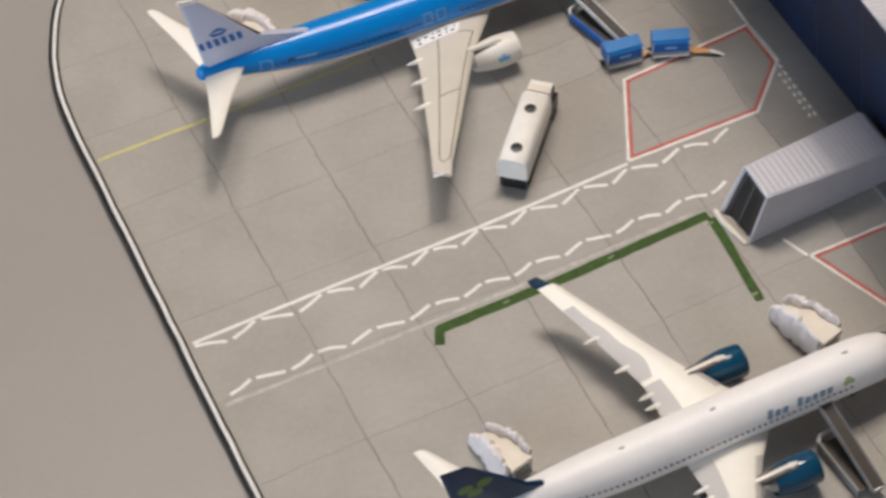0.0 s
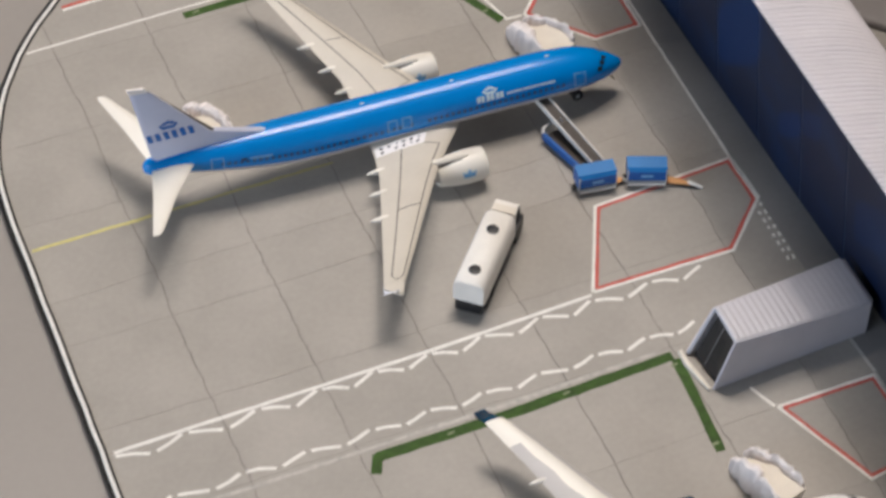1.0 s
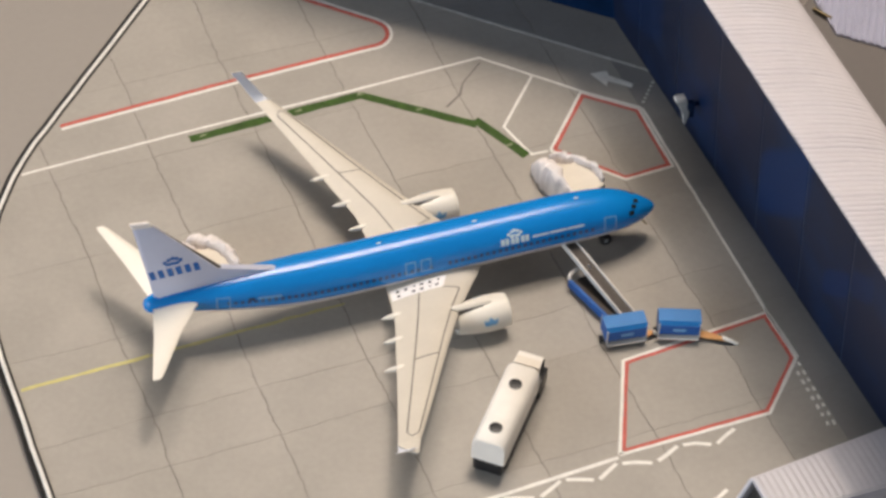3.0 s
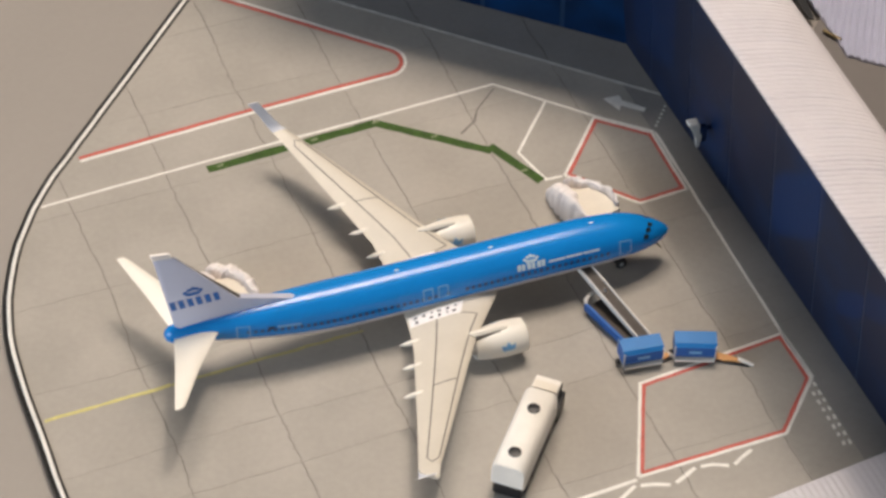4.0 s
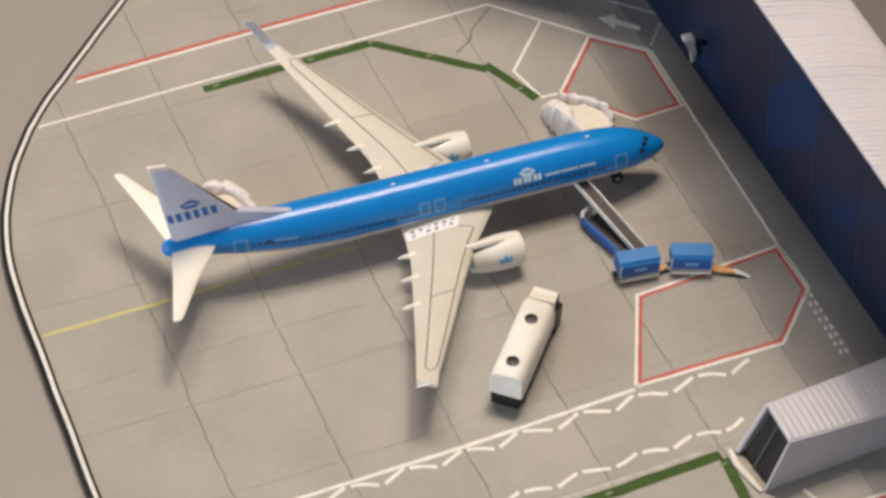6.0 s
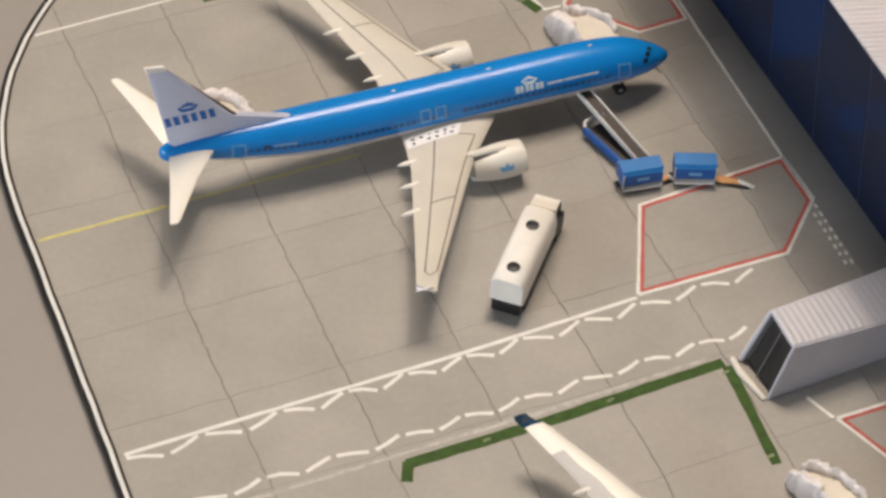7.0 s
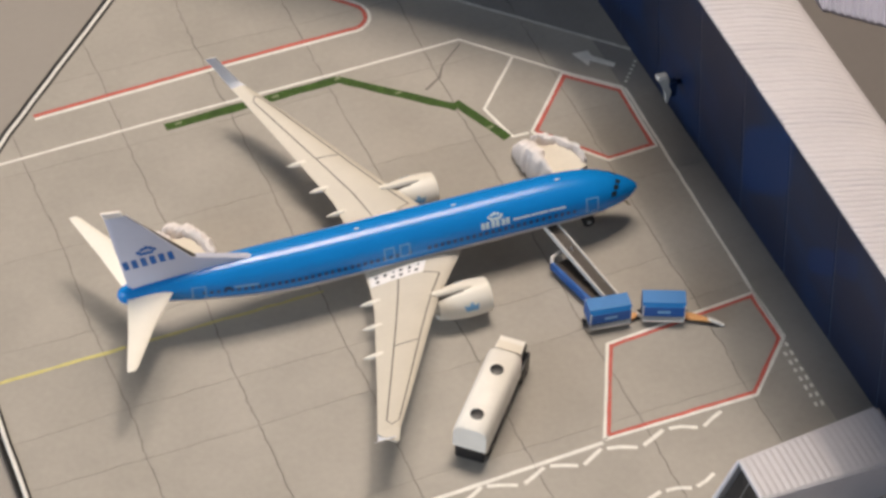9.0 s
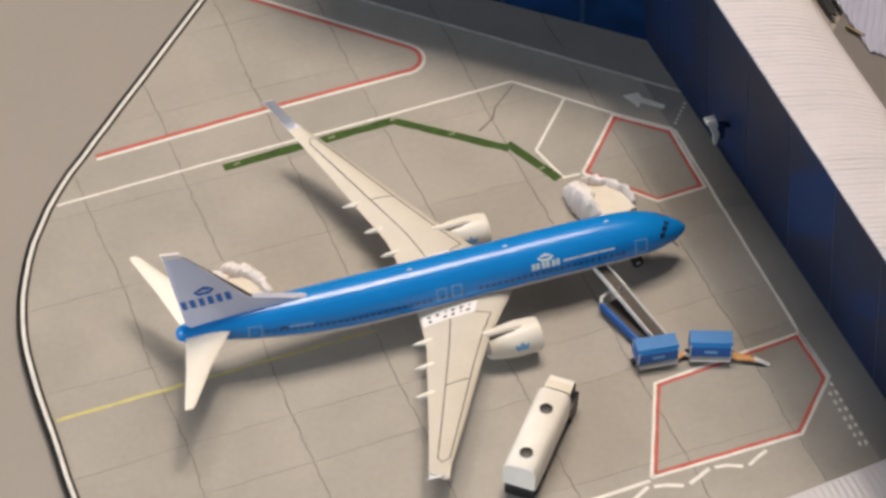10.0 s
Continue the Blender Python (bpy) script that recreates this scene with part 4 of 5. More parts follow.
        part("crown_mark", merge(*[fin_patch(p, s, 0.53) for p in crown_bits(lambda u, v: (-88.6 + u * 1.2, 20.1 + v * 1.6))]), "logo_blue", fin)
        part("tail_plane", tail_plane(s, [(1.0, -83.9, -92.4, 11.3, 1.1), (9.0, -89.9, -94.5, 12.2, 0.8), (17.4, -95.1, -97.0, 13.0, 0.5), (18.1, -95.8, -97.1, 13.1, 0.3)]), "wing_white", t, "white tail plane", True)
    # glazing, doors and marks
    for s in (-1, 1):
        panes = [b.patch(-3.7 - 0.70 * k, -4.65 - 0.76 * k, s * (12 + 20 * k), s * (27 + 20 * k), 0.05, 2, 3, skew=-0.25) for k in range(3)]
        for p in panes:
            part("windscreen_pane", p, "black", t, smooth=True)
        wins = [b.patch(-13.4 - 1.16 * k, -14.0 - 1.16 * k, s * 79, s * 88, 0.05, 1, 2) for k in range(58) if k not in (24, 25, 27)]
        part("cabin_window", merge(*wins), "mid_blue", t, kind="stuff", smooth=True)
        for x, h in ((-9.0, 0), (-79.5, 0), (-43.8, 1), (-46.6, 1)):
            w, t0, t1 = (2.2, 60, 96) if not h else (1.7, 62, 88)
            if x < -70:
                t0, t1 = 64, 112
            bits = [b.patch(x, x - 0.22, s * t0, s * t1, 0.06, 1, 8), b.patch(x - w, x - w - 0.22, s * t0, s * t1, 0.06, 1, 8), b.patch(x, x - w - 0.22, s * (t0 - 2), s * (t0 + 1), 0.06, 4, 1), b.patch(x, x - w - 0.22, s * (t1 - 1), s * (t1 + 2), 0.06, 4, 1)]
            part("door_outline", merge(*bits), "pale_blue", t, "pale door outline", smooth=True)
        # white block mark with a crown and a fine bar of lettering
        for k, (a, c) in enumerate(mark_blocks(3, 0.07)):
            for p0, p1 in ((a, a + 0.13), (c - 0.13, c)):
                part("letter_block", b.patch(-30.9 + 5.2 * p0, -30.9 + 5.2 * p1, s * 58, s * 73, 0.07, 2, 3), "pale_mark", t, smooth=True)
        part("crown_mark", merge(*[hull_poly(b, p, 0.1) for p in crown_bits(lambda u, v: (-28.2 + u * 1.0, s * (57 - v * 14)))]), "pale_mark", t)
        for k in range(3):
            part("lettering_bar", b.patch(-25.0 + 3.3 * k, -21.9 + 3.3 * k, s * 63.5, s * 68.5, 0.07, 3, 2), "pale_mark", t, smooth=True)
        part("flag_mark", b.patch(-76.4, -75.3, s * 72, s * 80, 0.07, 2, 2), "navy", t)
        part("lettering_bar", b.patch(-74.8, -70.6, s * 72, s * 78, 0.07, 3, 2), "pale_blue", t, smooth=True)
    for x in (-15.5, -52.0, -34.5):
        part("antenna", spin([(0.45, 0.02), (0.15, 0.17), (-0.3, 0.14), (-0.5, 0.02)], x, 0, 13.3, 8), "white_paint", t, "tiny white antenna", True)
    part("probe", tube([(-3.2, -1.5, 5.9), (-2.2, -2.5, 5.0)], [0.18, 0.10], 6), "brass", t)
    gear(t, -8.9, 0.0, 1.1, 5.4, 0.68)
    for s in (-1, 1):
        gear(t, -47.5, s * 7.0, 1.35, 5.6, 0.85)


def white_airliner(t):
    b = Body(FUS_B)
    part("fuselage", strip_skin(b.skin(-180, 180, n=60)), "white_paint", t, "glossy white hull", True)
    sec = [(2.0, -29.8, -47.2, 5.2, 2.5), (5.0, -32.5, -47.2, 5.6, 2.2), (8.0, -35.0, -47.2, 6.0, 1.95), (13.0, -38.5, -47.5, 6.5, 1.6), (20.0, -42.6, -49.4, 7.3, 1.25), (29.0, -46.9, -52.0, 8.3, 0.95), (36.0, -50.3, -54.3, 9.1, 0.7), (38.2, -51.9, -55.1, 9.4, 0.45)]
    sec = [(y * 1.033, *r) for y, *r in sec]
    for s in (-1, 1):
        fwd = 1.3 if s > 0 else 0.0
        w = Wing([(y, le + fwd * min(1.0, y / 12) + (0.7 * math.sin(min(1.0, y / 39) * math.pi) if s > 0 else 0.0), te + fwd * min(1.0, y / 12), z, th) for y, le, te, z, th in sec], s)
        wing = part("wing", w.skin(), "wing_white", t, "white wing with grey flaps", True)
        part("flap", w.plate(5.2, 13.6, lambda k: 0.72 - 0.05 * k, 1.0, 0.07), "wing_grey", wing, "grey flap")
        part("flap", w.plate(14.6, 33.5, lambda k: 0.74 - 0.22 * math.sin(min(1.0, k * 5) * math.pi / 2) + 0.08 * k + 0.03 * math.sin(k * 17), 1.0, 0.07, 16), "wing_grey", wing, "grey flap with a wavy front edge")
        part("slat", w.plate(8.0, 37.5, 0.01, 0.13, 0.06), "wing_grey", wing, "grey leading edge")
        for y in (9.5, 11.8, 18.5, 26.0):
            te = w.at(y, 1.0)
            part("flap_fairing", spin([(3.2, 0.05), (2.2, 0.42), (0.5, 0.52), (-1.2, 0.36), (-2.0, 0.06)], te.x, te.y, te.z - 0.2, 10), "wing_white", wing, "small pointed fairing", True)
        rings = []
        for y, le, te, z, th in ((39.4, -51.9, -55.1, 9.4, 0.5), (40.0, -52.9, -55.7, 9.7, 0.42), (40.3, -53.8, -56.4, 10.6, 0.34), (40.5, -54.6, -56.6, 11.6, 0.25)):
            le, te = le + fwd, te + fwd
            c = te - le
            k = min(1.0, (z - 9.4) / 1.2)
            rings.append([(le + c * f, s * (y - h * th * 0.6 * k), z + h * th * 0.6 * (1 - k)) for f, h in AIRFOIL] + [(le + c * f, s * (y + h * th * 0.4 * k), z - h * th * 0.4 * (1 - k)) for f, h in reversed(AIRFOIL[1:-1])])
        part("winglet", loft(rings), "teal", wing, "dark teal upturned winglet", True)
        nacelle(t, s, 12.7, 4.1, -27.2, -36.6, 3.05, "teal", "teal")
        pylon(t, s, 12.7, 7.0, -29.6, -39.4, 7.6, 7.3, "wing_white")
    fin = part("fin", slab_fin([(-71.2, 12.6), (-75.0, 14.4), (-87.0, 27.0), (-91.6, 27.5), (-88.2, 12.0), (-79.0, 12.6)], 1.3, 0.5, 12, 28), "navy", t, "dark teal tail fin", True)
    for s in (-1, 1):
        for dx, dz in ((-1.3, 0.9), (1.3, 1.0), (0.0, -0.9)):
            part("leaf_mark", fin_patch([(-85.6 + dx * 1.35 + 1.45 * math.cos(k * math.pi / 5), 20.2 + dz * 1.0 + 1.1 * math.sin(k * math.pi / 5)) for k in range(10)], s, 0.49), "leaf", fin, "green leaf shape")
        part("tail_plane", tail_plane(s, [(1.0, -78.4, -86.6, 11.2, 1.1), (9.0, -83.2, -88.0, 11.9, 0.8), (15.0, -87.2, -89.4, 12.5, 0.5), (15.6, -88.0, -89.6, 12.6, 0.3)]), "wing_white", t, "white tail plane", True)
        for k in range(3):
            part("windscreen_pane", b.patch(-3.9 - 0.42 * k, -5.2 - 0.55 * k, s * (3 + 23 * k), s * (24 + 23 * k), 0.05, 2, 3, skew=-0.4), "black", t, smooth=True)
        wins = [b.patch(-15.2 - 1.14 * k, -15.75 - 1.14 * k, s * 78, s * 85, 0.05, 1, 2) for k in range(50)]
        part("cabin_window", merge(*wins), "cabin_grey", t, kind="stuff", smooth=True)
        for k in range(9):
            if k == 3:
                continue
            hgt = 21 if k in (0, 4) else 15
            part("lettering_bar", b.patch(-31.8 + 1.46 * k, -30.75 + 1.46 * k, s * (73 - hgt), s * 73, 0.06, 2, 2, skew=-0.3), "teal_text", t, smooth=True)
        for dx, dt in ((-0.7, 0), (0.7, 0), (0.0, -7)):
            part("leaf_mark", hull_poly(b, [(-15.9 + dx * 0.8 + 0.65 * math.cos(k * math.pi / 4), s * (64 + dt + 5.5 * math.sin(k * math.pi / 4))) for k in range(8)], 0.1), "leaf_pale", t, "pale green leaf shape")
    for x in (-14.5, -40.5, -58.0):
        part("antenna", spin([(0.6, 0.02), (0.2, 0.26), (-0.4, 0.22), (-0.8, 0.02)], x, 0, 13.35, 8), "grey", t, "tiny grey antenna", True)
    gear(t, -12.0, 0.0, 0.98, 5.2, 0.62)
    for s in (-1, 1):
        gear(t, -45.5, s * 7.4, 1.35, 5.4, 0.85)


jet_a = thing("airliner", "sky blue model airliner with cream wings and pale fin", "model airplane", "parked model airliners")
blue_airliner(jet_a)
jet_b = thing("airliner", "white model airliner with teal engines and dark teal fin", "model airplane", "parked model airliners", x=-1.4, y=-111.2, rz=2.1)
white_airliner(jet_b)


# ---- ground vehicles ----
def fuel_truck():
    t = thing("fuel_truck", "white fuel truck with two black tank hatches beside the wing", "truck", x=-47.7, y=-43.5, rz=50.4)
    rings = []
    for x, k in ((0.0, 0.92), (0.3, 1.0), (17.7, 1.0), (18.0, 0.93)):
        w, zt = 2.98 * k, 8.6 - (1 - k) * 3
        ring = [(x, -w, 3.5), (x, -w, 6.9), (x, -w + 0.3, 7.9), (x, -w + 1.05, zt - 0.05), (x, 0, zt), (x, w - 1.05, zt - 0.05), (x, w - 0.3, 7.9), (x, w, 6.9), (x, w, 3.5)]
        rings.append(ring)
    tank = part("tank", loft(rings), "white_plastic", t, "white tank body", True)
    for x in (3.3, 13.4):
        part("hatch", loft([[(x + r * math.cos(k * math.pi / 12), r * math.sin(k * math.pi / 12), z) for k in range(24)] for r, z in ((1.12, 8.5), (1.12, 8.7), (0.95, 8.76))]), "black", tank, "round black hatch", True)
    part("chassis", boxes((0.5, 22.0, -2.45, 2.45, 1.0, 3.45), bevel=0.2), "black", t, "dark chassis")
    part("rear_bumper", boxes((0.1, 0.9, -2.55, 2.55, 0.5, 3.35), bevel=0.5), "black", t, "dark rear bumper")
    part("side_skirt", boxes((3.0, 15.0, -2.6, -2.2, 0.8, 2.6), (3.0, 15.0, 2.2, 2.6, 0.8, 2.6)), "black", t)
    for y0, y1 in ((-3.05, -2.25), (2.25, 2.75)):
        part("fender", boxes((18.2, 22.6, y0, y1, 0.7, 4.3 if y0 < 0 else 3.2), bevel=0.3), "black", t, "black fender beside the cab", True)
    cab = part("cab", loft([[(19.3, -2.3, 1.2), (19.3, 2.3, 1.2), (19.3, 2.3, 7.0), (19.3, -2.3, 7.0)], [(22.2, -2.3, 1.2), (22.2, 2.3, 1.2), (22.2, 2.2, 6.9), (22.2, -2.2, 6.9)], [(23.2, -2.2, 1.2), (23.2, 2.2, 1.2), (23.2, 2.1, 4.0), (23.2, -2.1, 4.0)]]), "white_plastic", t, "white cab", True)
    part("roof_panel", boxes((19.3, 21.0, -2.1, 2.1, 7.0, 7.15), bevel=0.05), "cream", cab, "beige cab roof")
    part("windscreen", boxes((23.22, 23.3, -1.8, 1.8, 4.0, 4.6)), "black", cab)
    part("side_window", boxes((20.0, 22.4, -2.36, -2.28, 4.2, 6.4), (20.0, 22.4, 2.28, 2.36, 4.2, 6.4)), "black", cab, "dark side windows")
    for x in (2.8, 5.6, 20.8):
        for s in (-1, 1):
            part("wheel", wheel_bm(x, s * 2.25, 1.15, 1.15, 0.8), "rubber", t, "black tyre", True)
    return t


def belt_loader(x, y, rz, paint, label, slope=17.0, rail="rail"):
    """Local x runs up the belt. The chassis lies beside and below it."""
    t = thing("belt_loader", label, "belt loader", "belt loaders at the holds", x=x, y=y, rz=rz)
    part("chassis", boxes((0.6, 12.4, -1.9, 2.7, 0.7, 1.5), bevel=0.25), paint, t)
    part("side_panel", boxes((0.4, 12.6, 2.3, 2.8, 0.8, 2.6), bevel=0.18), paint, t)
    part("side_panel", boxes((0.4, 12.6, -2.0, -1.5, 0.8, 2.3), bevel=0.18), paint, t)
    part("front_guard", tube([(12.3, -1.8, 2.4), (13.2, -1.1, 2.7), (13.4, 0.0, 2.8), (13.2, 1.9, 2.7), (12.3, 2.6, 2.4)], 0.33, 8), "rail", t, "pale rounded guard", True)
    part("deck", boxes((0.8, 12.2, -1.5, 2.3, 1.5, 1.7)), "belt", t, "dark deck")
    m = Matrix.Translation((0.0, -0.7, 2.3)) @ Matrix.Rotation(radians(-slope), 4, "Y")
    bm = bmesh.new()
    add_box(bm, -0.8, 18.0, -1.0, 1.0, 0.0, 0.35, m=m)
    belt = part("belt", bm, "belt", t, "dark conveyor belt")
    for s in (-1, 1):
        bm = bmesh.new()
        add_box(bm, -0.9, 18.1, s * 1.15 - 0.14, s * 1.15 + 0.14, -0.35, 0.65, 0.06, m=m)
        part("side_rail", bm, rail, belt, "side rail")
    for xx in (-0.8, 18.0):
        bm = tube([m @ Vector((xx, -1.0, 0.15)), m @ Vector((xx, 1.0, 0.15))], 0.3, 10)
        part("roller", bm, "steel", belt, smooth=True)
    part("lift_arm", tube([(8.5, -0.7, 1.6), (11.5, -0.7, 5.2)], 0.25, 6), "steel", t)
    for xx in (2.3, 10.6):
        for s in (-1, 1):
            part("wheel", wheel_bm(xx, s * 1.75, 0.85, 0.85, 0.6), "rubber", t, "black tyre", True)
    return t


def baggage_cart(x, y, rz, roof, front, label, name="baggage_cart"):
    t = thing(name, label, "baggage cart", "baggage carts", x=x, y=y, rz=rz)
    part("deck", boxes((-3.6, 3.6, -1.8, 1.8, 1.0, 1.4), bevel=0.1), "rail", t, "pale deck")
    part("chassis_beam", boxes((-4.3, 4.3, -0.5, 0.5, 0.55, 1.0), bevel=0.12), "black", t, "dark chassis beam")
    part("side_beam", boxes((-3.5, 3.5, -2.25, -1.85, 0.75, 1.25), bevel=0.1), "white_plastic", t, "thin white side beam")
    rings = [[(xx, -1.95, 4.0), (xx, -1.35, 4.75), (xx, 1.35, 4.95), (xx, 1.85, 4.4), (xx, 1.85, 4.2), (xx, 1.3, 4.7), (xx, -1.3, 4.5), (xx, -1.85, 3.8)] for xx in (-3.7, 3.7)]
    part("canopy", loft(rings), roof, t, "bright canopy")
    cur = part("curtain", boxes((-3.55, 3.55, -1.95, -1.75, 1.9, 4.1)), front, t, "darker side curtain")
    part("badge", boxes((-1.1, 1.1, -2.0, -1.93, 2.7, 3.3)), "pale_blue", cur, "small pale badge")
    part("curtain", boxes((-3.55, 3.55, 1.7, 1.85, 1.7, 4.3)), front, t)
    part("curtain", boxes((-3.65, -3.45, -1.8, 1.8, 1.5, 4.4)), front, t)
    part("curtain", boxes((3.45, 3.65, -1.8, 1.8, 1.5, 4.4)), front, t)
    for xx in (-3.55, 3.55):
        for s in (-1, 1):
            part("post", tube([(xx, s * 1.85, 1.2), (xx, s * 1.85, 4.4)], 0.14, 6), "rail", t)
    for xx in (-2.3, 2.3):
        for s in (-1, 1):
            part("wheel", wheel_bm(xx, s * 1.5, 0.65, 0.65, 0.45, 14), "rubber", t, "black tyre", True)
    return t


def white_cart(x, y, rz):
    """A closed cart: rounded white lid on a dark body."""
    t = thing("covered_cart", "covered cart with rounded white lid and dark sides", "baggage cart", "covered carts at the white jet", x=x, y=y, rz=rz)
    part("body", boxes((-3.7, 3.7, -1.7, 1.7, 0.9, 3.9), bevel=0.3), "black", t, "dark sides", True)
    part("lid", boxes((-3.9, 3.9, -1.95, 1.95, 3.7, 4.8), bevel=0.5), "white_plastic", t, "rounded white lid", True)
    part("drawbar", tube([(3.5, 0, 1.1), (4.6, 0, 0.8)], 0.25, 8), "black", t)
    for xx in (-2.5, 2.5):
        for s in (-1, 1):
            part("wheel", wheel_bm(xx, s * 1.5, 0.65, 0.65, 0.45, 14), "rubber", t, "black tyre", True)
    return t


def tow_bar(parent_x, parent_y, rz, length):
    t = thing("tow_bar", "short orange tow bar with a white tip", "tow bar", "tow bars", x=parent_x, y=parent_y, rz=rz)
    part("bar", prism([(-0.2, -0.9), (length * 0.22, -0.95), (length * 0.72, -0.25), (length * 0.72, 0.2), (length * 0.2, 0.55), (-0.2, 0.5)], 0.5, 1.05, 0.15), "orange", t, "flat orange wedge")
    part("fork", tube([(-0.6, -1.0, 0.6), (length * 0.5, -0.65, 0.45), (length * 0.95, -0.35, 0.2)], 0.2, 6), "black", t)
    part("tip", tube([(length * 0.62, 0.05, 0.95), (length * 0.85, 0, 0.75), (length * 1.08, -0.1, 0.35)], [0.38, 0.34, 0.3], 8), "white_plastic", t, "slim white tip", True)
    return t


def air_stairs(x, y, rz, label, seed, length=13.0, rough=0.9, wide=1.0, second=1.0, bulk=1.0):
    """Boarding stairs climbing along local x to a wide platform, between a bulky and a thin side wall."""
    rnd = random.Random(seed)
    t = thing("boarding_stairs", label, "stairs", "boarding stairs at the cabin doors", x=x, y=y, rz=rz)
    top, run = 4.9, 6.2
    n = 8
    for k in range(n):
        x0, z1 = run * k / n, 0.6 + (top - 0.6) * (k + 1) / n
        f = (k + 1) / n
        part("step", boxes((x0, x0 + run / n + 0.05, -1.4, 1.3 + (0.7 + 0.7 * wide) * f, max(0.4, z1 - 1.4), z1)), "cream", t)
    part("platform", prism([(run, -2.4), (length, -2.4), (length, 2.9 + wide), (run + 1.5, 2.9 + wide), (run, 2.2 + 0.7 * wide)], top - 0.9, top, 0.15), "cream", t, "cream landing platform")

    def wall(path):
        """path: (x, y, half thickness, height)"""
        m = 22
        rings = []
        for k in range(m):
            u = k / (m - 1) * (len(path) - 1)
            i = min(int(u), len(path) - 2)
            px, py, th, hh = (a + (b - a) * (u - i) for a, b in zip(path[i], path[i + 1]))
            th *= 1 + rnd.uniform(-0.22, 0.22) * rough
            hh += rnd.uniform(-0.4, 0.4) * rough
            py += rnd.uniform(-0.25, 0.25) * rough
            lo = 0.35 if px < run else 0.6
            rings.append([(px, py - th, lo), (px, py + th, lo), (px, py + th * 0.95, hh * 0.72), (px, py + th * 0.6, hh * 0.95), (px, py, hh), (px, py - th * 0.6, hh * 0.95), (px, py - th * 0.95, hh * 0.72)])
        bm = loft(rings)
        bmesh.ops.subdivide_edges(bm, edges=list(bm.edges), cuts=1, use_grid_fill=True, smooth=0.5)
        for v in bm.verts:
            if v.co.z > 1.0:
                v.co += noise.noise_vector(v.co * 0.8 + Vector((seed, 0, 0))) * 0.32 * rough
        return bm

    part("side_wall", wall([(-0.4, -1.7, 0.9 * bulk, 2.6), (1.0, -1.8, 1.2 * bulk, 4.4), (4.0, -1.9, 1.6 * bulk, 6.3), (6.6, -2.4, 1.35 * bulk, 6.8), (9.5, -2.9, 0.75, 6.6), (length - 0.6, -3.0, 0.5, 6.2)]), "stair_white", t, "bulky rounded side wall", True)
    part("side_wall", wall([(-0.6, 1.9, 0.55 * second, 2.4), (1.6, 2.1, 0.75 * second, 4.4), (4.2, 2.1 + 0.4 * wide, 0.95 * second, 6.2), (6.8, 3.0 + wide, 0.65 * second, 6.7), (9.6, 3.1 + wide * 1.4, 0.55 * second, 6.6), (length - 0.8, 3.1 + wide, 0.45 * second, 6.2)]), "stair_white", t, "thin rounded side wall", True)
    part("chassis", boxes((0.6, length - 1.0, -1.7, 2.2, 0.6, 1.6), bevel=0.15), "grey", t)
    part("support", boxes((run + 4.0, run + 4.8, -1.8, -1.2, 0.9, top - 0.8), (run + 4.0, run + 4.8, 1.6, 2.2, 0.9, top - 0.8)), "grey", t)
    for xx in (2.2, length - 2.6):
        for s in (-2.0, 2.4):
            part("wheel", wheel_bm(xx, s, 0.8, 0.8, 0.55, 14), "rubber", t, "black tyre", True)
    return t


fuel_truck()
belt_loader(-13.2, -19.9, 107.0, "cart_dark", "blue belt loader with dark conveyor reaching under the blue jet", 11.0)
baggage_cart(-14.5, -22.3, -6.0, "cart_blue", "cart_dark", "blue covered baggage cart beside the belt loader")
baggage_cart(-5.0, -24.2, -20.0, "cart_blue", "cart_dark", "blue covered baggage cart at the end of the pair")
tow_bar(-1.6, -25.9, -35.0, 6.4)
tow_bar(-10.6, -23.0, -12.0, 1.9)
air_stairs(-12.8, 20.5, -74.0, "rough white boarding stairs at the front door", 4)
air_stairs(-81.2, 20.0, -72.0, "rough white boarding stairs at the rear door", 7, wide=0.2, second=1.9)
air_stairs(-16.4, -90.2, -72.0, "rough white boarding stairs at the white jet", 5, rough=0.95, wide=-0.5, second=0.8, bulk=0.72)
air_stairs(-76.6, -92.8, -74.0, "rough white boarding stairs at the white jet's rear door", 8, length=11.5, rough=0.95, wide=-0.6, second=0.8, bulk=0.72)
belt_loader(-20.8, -132.0, 96.0, "dark_grey", "grey belt loader with black conveyor at the white jet", rail="dark_grey")
white_cart(-9.8, -132.0, 8.0)
white_cart(-14.2, -139.2, 12.0)
tow_bar(-5.8, -131.4, 14.0, 5.2)


def wall_bracket(x, y, z):
    """A display unit that stands out from the leaning front; the given place is its outer top corner."""
    t = thing("stand_display", "small white display unit mounted on the blue front", "display", "", x=x, y=y, z=z)
    part("head", boxes((0.2, 2.2, -0.95, 0.45, -0.8, 0.0), bevel=0.2), "rail", t, "white top", True)
    part("arm", loft([[(1.7, -2.0, -5.4), (2.1, -2.0, -5.4), (2.1, -1.5, -5.4), (1.7, -1.5, -5.4)], [(1.6, -1.8, -3.4), (2.7, -1.7, -3.4), (2.7, -0.7, -3.4), (1.6, -0.7, -3.4)], [(0.5, -1.0, -0.75), (2.4, -1.0, -0.75), (2.4, 0.45, -0.75), (0.5, 0.45, -0.75)]]), "grey", t, "grey tapering bracket")
    # dark block over the darker patch beside the arm
    part("mount", boxes((2.3, 3.9, -1.5, -0.2, -4.8, -1.3), bevel=0.2), "glaze", t, "dark block between the unit and the front")
    part("strut", tube([(3.8, -0.6, -2.2), (6.4, -0.6, -2.6)], 0.5, 8), "glaze", t)
    return t


wall_bracket(8.8, 14.5, 17.6)


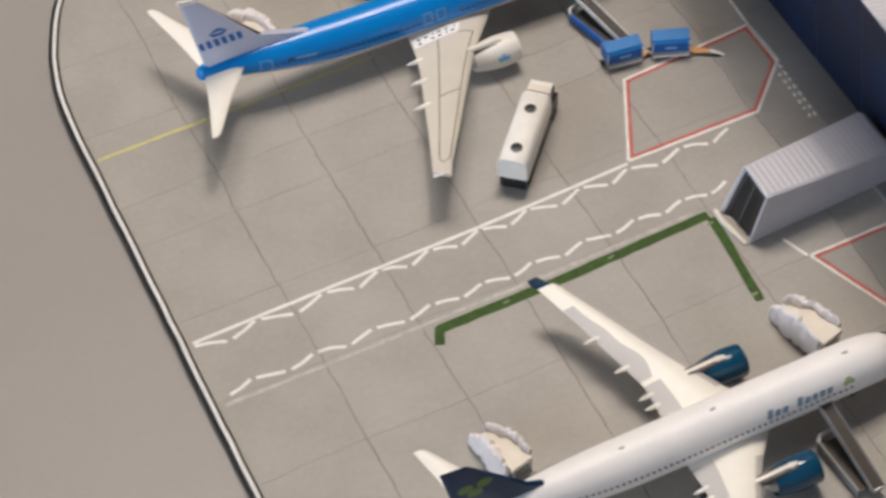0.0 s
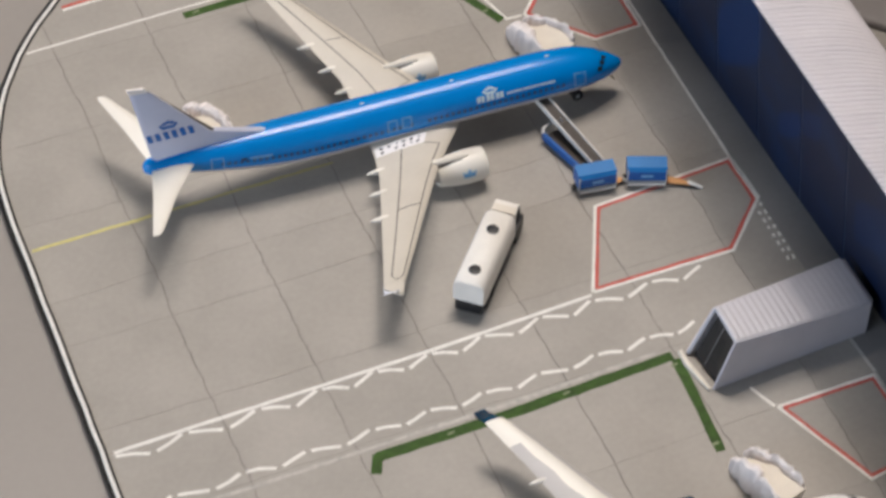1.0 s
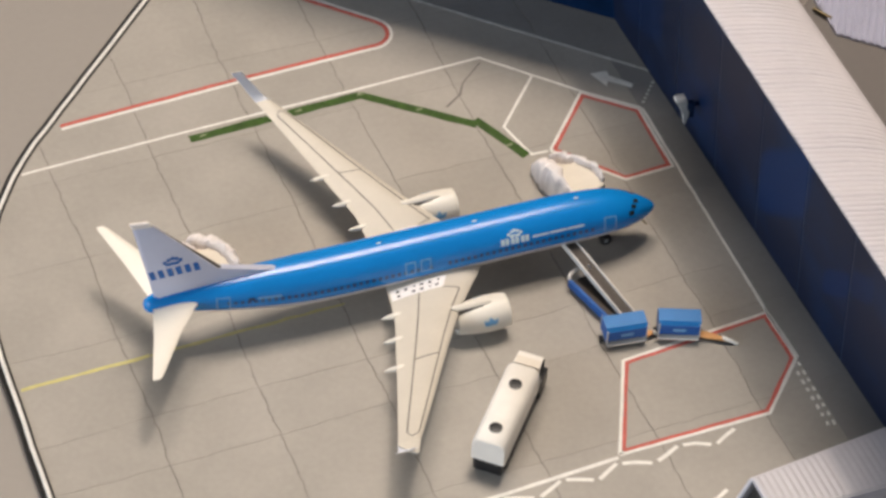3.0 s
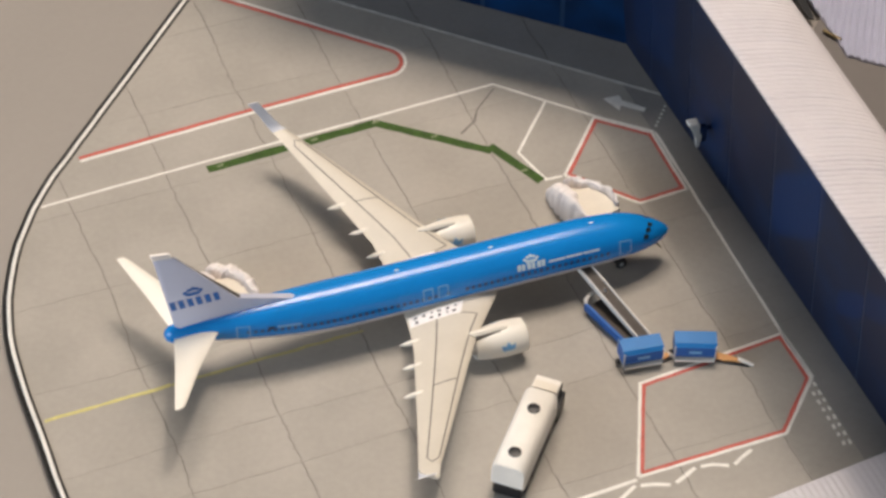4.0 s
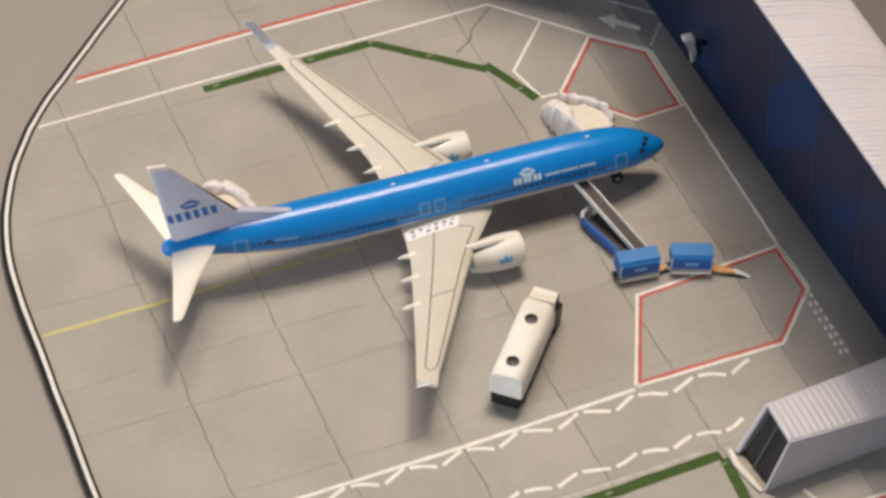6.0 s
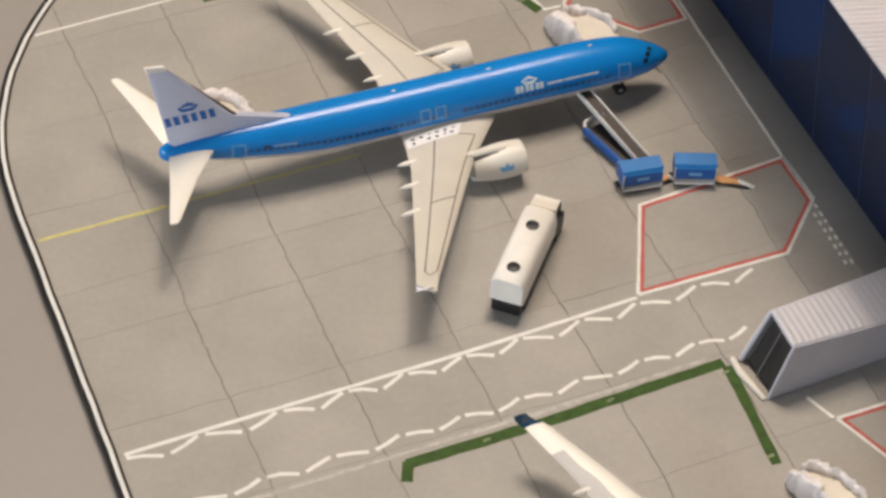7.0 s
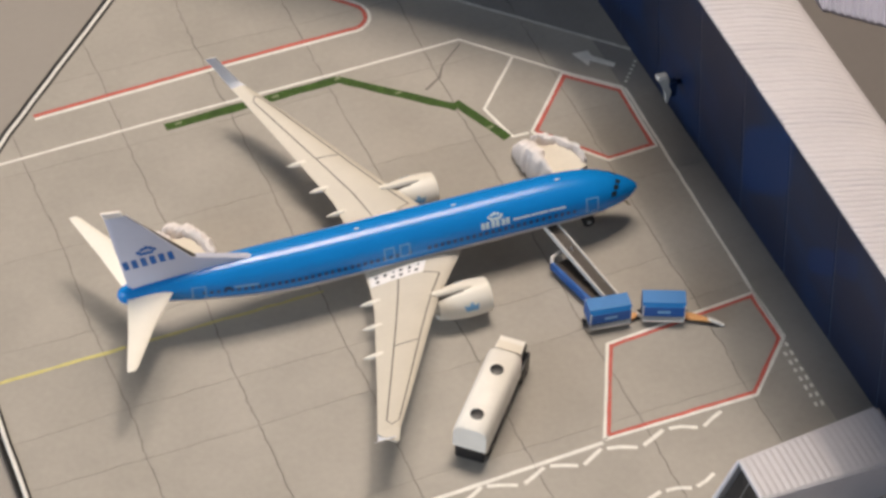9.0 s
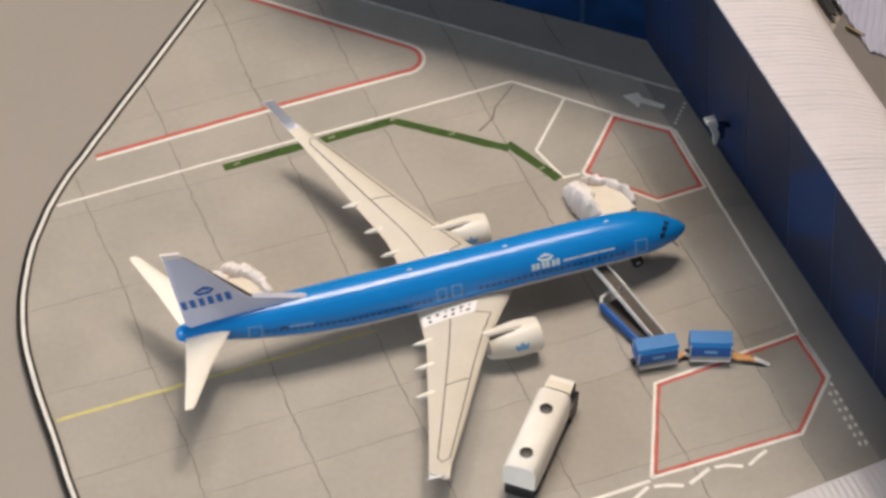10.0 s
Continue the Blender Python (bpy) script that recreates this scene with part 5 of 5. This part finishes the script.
def service_box(x, y):
    """A low grey box against the terminal with a dark hooded slot at its apron end."""
    t = thing("service_box", "low pale grey box with dark hooded slot beside terminal", "service box", x=x, y=y, rz=TURN)
    part("body", boxes((0.8, 7.0, -9.5, -0.6, 0.0, 6.2), bevel=0.4), "bridge", t, "pale grey body", True)
    part("slot", boxes((0.5, 4.4, -1.6, -0.2, 3.2, 6.0), bevel=0.3), "black", t, "dark slot", True)
    part("hood", tube([(0.2, -1.8, 3.0), (0.1, -1.2, 5.6), (0.5, -0.3, 6.5), (2.6, 0.0, 6.7), (4.6, 0.0, 6.5)], [0.4, 0.5, 0.5, 0.45, 0.4], 8), "rail", t, "pale rounded hood rim", True)
    return t


service_box(16.4, -98.5)

# ---- what lies behind the terminal ----
EDGE = Vector((0.714, -0.700))          # the cover's front edge
ACROSS = Vector((0.700, 0.714))
START = Vector((52.7, 0.2))


def off(a, b):
    p = START + EDGE * a + ACROSS * b
    return (p.x, p.y)


part("tan_board", prism([(29.0, -190.0), (190.0, -190.0), off(160.0, -1.3), off(-33.0, -1.3)], -1.6, -0.2, 0.3), "backing", None, "plain tan board lying behind the terminal", kind="structure", category="board")
rings = []
for k in range(21):
    a = -33.0 + 193.0 * k / 20
    rings.append([(*off(a, b), z) for b, z in ((0.0, -1.6), (-0.05, -1.0), (0.25, -0.45), (0.9, -0.12), (2.2, 0.02), (6.0, 0.05), (120.0, 0.05), (120.0, -1.6))])
part("rounded_cover", loft(rings), "cover", None, "smooth taupe cover with rounded edge behind the terminal", True, kind="structure", category="board")
back = thing("ribbed_sheet", "pale lavender ribbed plastic sheet lying behind the terminal", "sheet", x=55.6, y=37.2, z=0.05)
rings = []
along, rib = Vector((0.757, -0.653, 0)), Vector((0.515, 0.857, 0))
for k in range(260):
    s = -26.0 + k * 1.5 / 4
    d = (0.0, 0.34, 0.50, 0.34)[k % 4]
    k0 = max(0.0, (-0.4 - 0.757 * s) / 0.515)
    p, q = along * s + rib * (k0 + 0.25 * noise.noise(Vector((s * 0.5, 0, 0)))), along * s + rib * 75
    e = rib * 0.5
    rings.append([p, p + Vector((0, 0, 0.25 + d)), p + e + Vector((0, 0, 0.45 + d)), q + Vector((0, 0, 0.45 + d)), q])
part("shell", loft(rings), "ribbed", back)
far = [along * -9.0 + rib * 21.5, along * 70.0 + rib * 21.5, along * 70.0 + rib * 60.0, along * -9.0 + rib * 60.0]
part("smooth_end", prism([(p.x, p.y) for p in far], 1.0, 1.7, 0.2), "roof", back, "smooth white end of the sheet")
clip_thing = thing("brass_clip", "dark strip with a brown brass rod beside the sheet", "clip", x=53.0, y=47.0, z=0.05)
# flat black strip filling the dark gap between roof and sheet
part("black_strip", prism([(-0.4, 3.0), (0.7, 2.4), (1.5, 7.0), (1.3, 30.0), (-0.4, 30.0)], 0.0, 0.6, 0.1), "black", clip_thing)
part("rod", tube([(0.7, -1.6, 0.75), (2.9, -5.2, 0.7)], 0.36, 8), "brass", clip_thing, "brass rod", True)
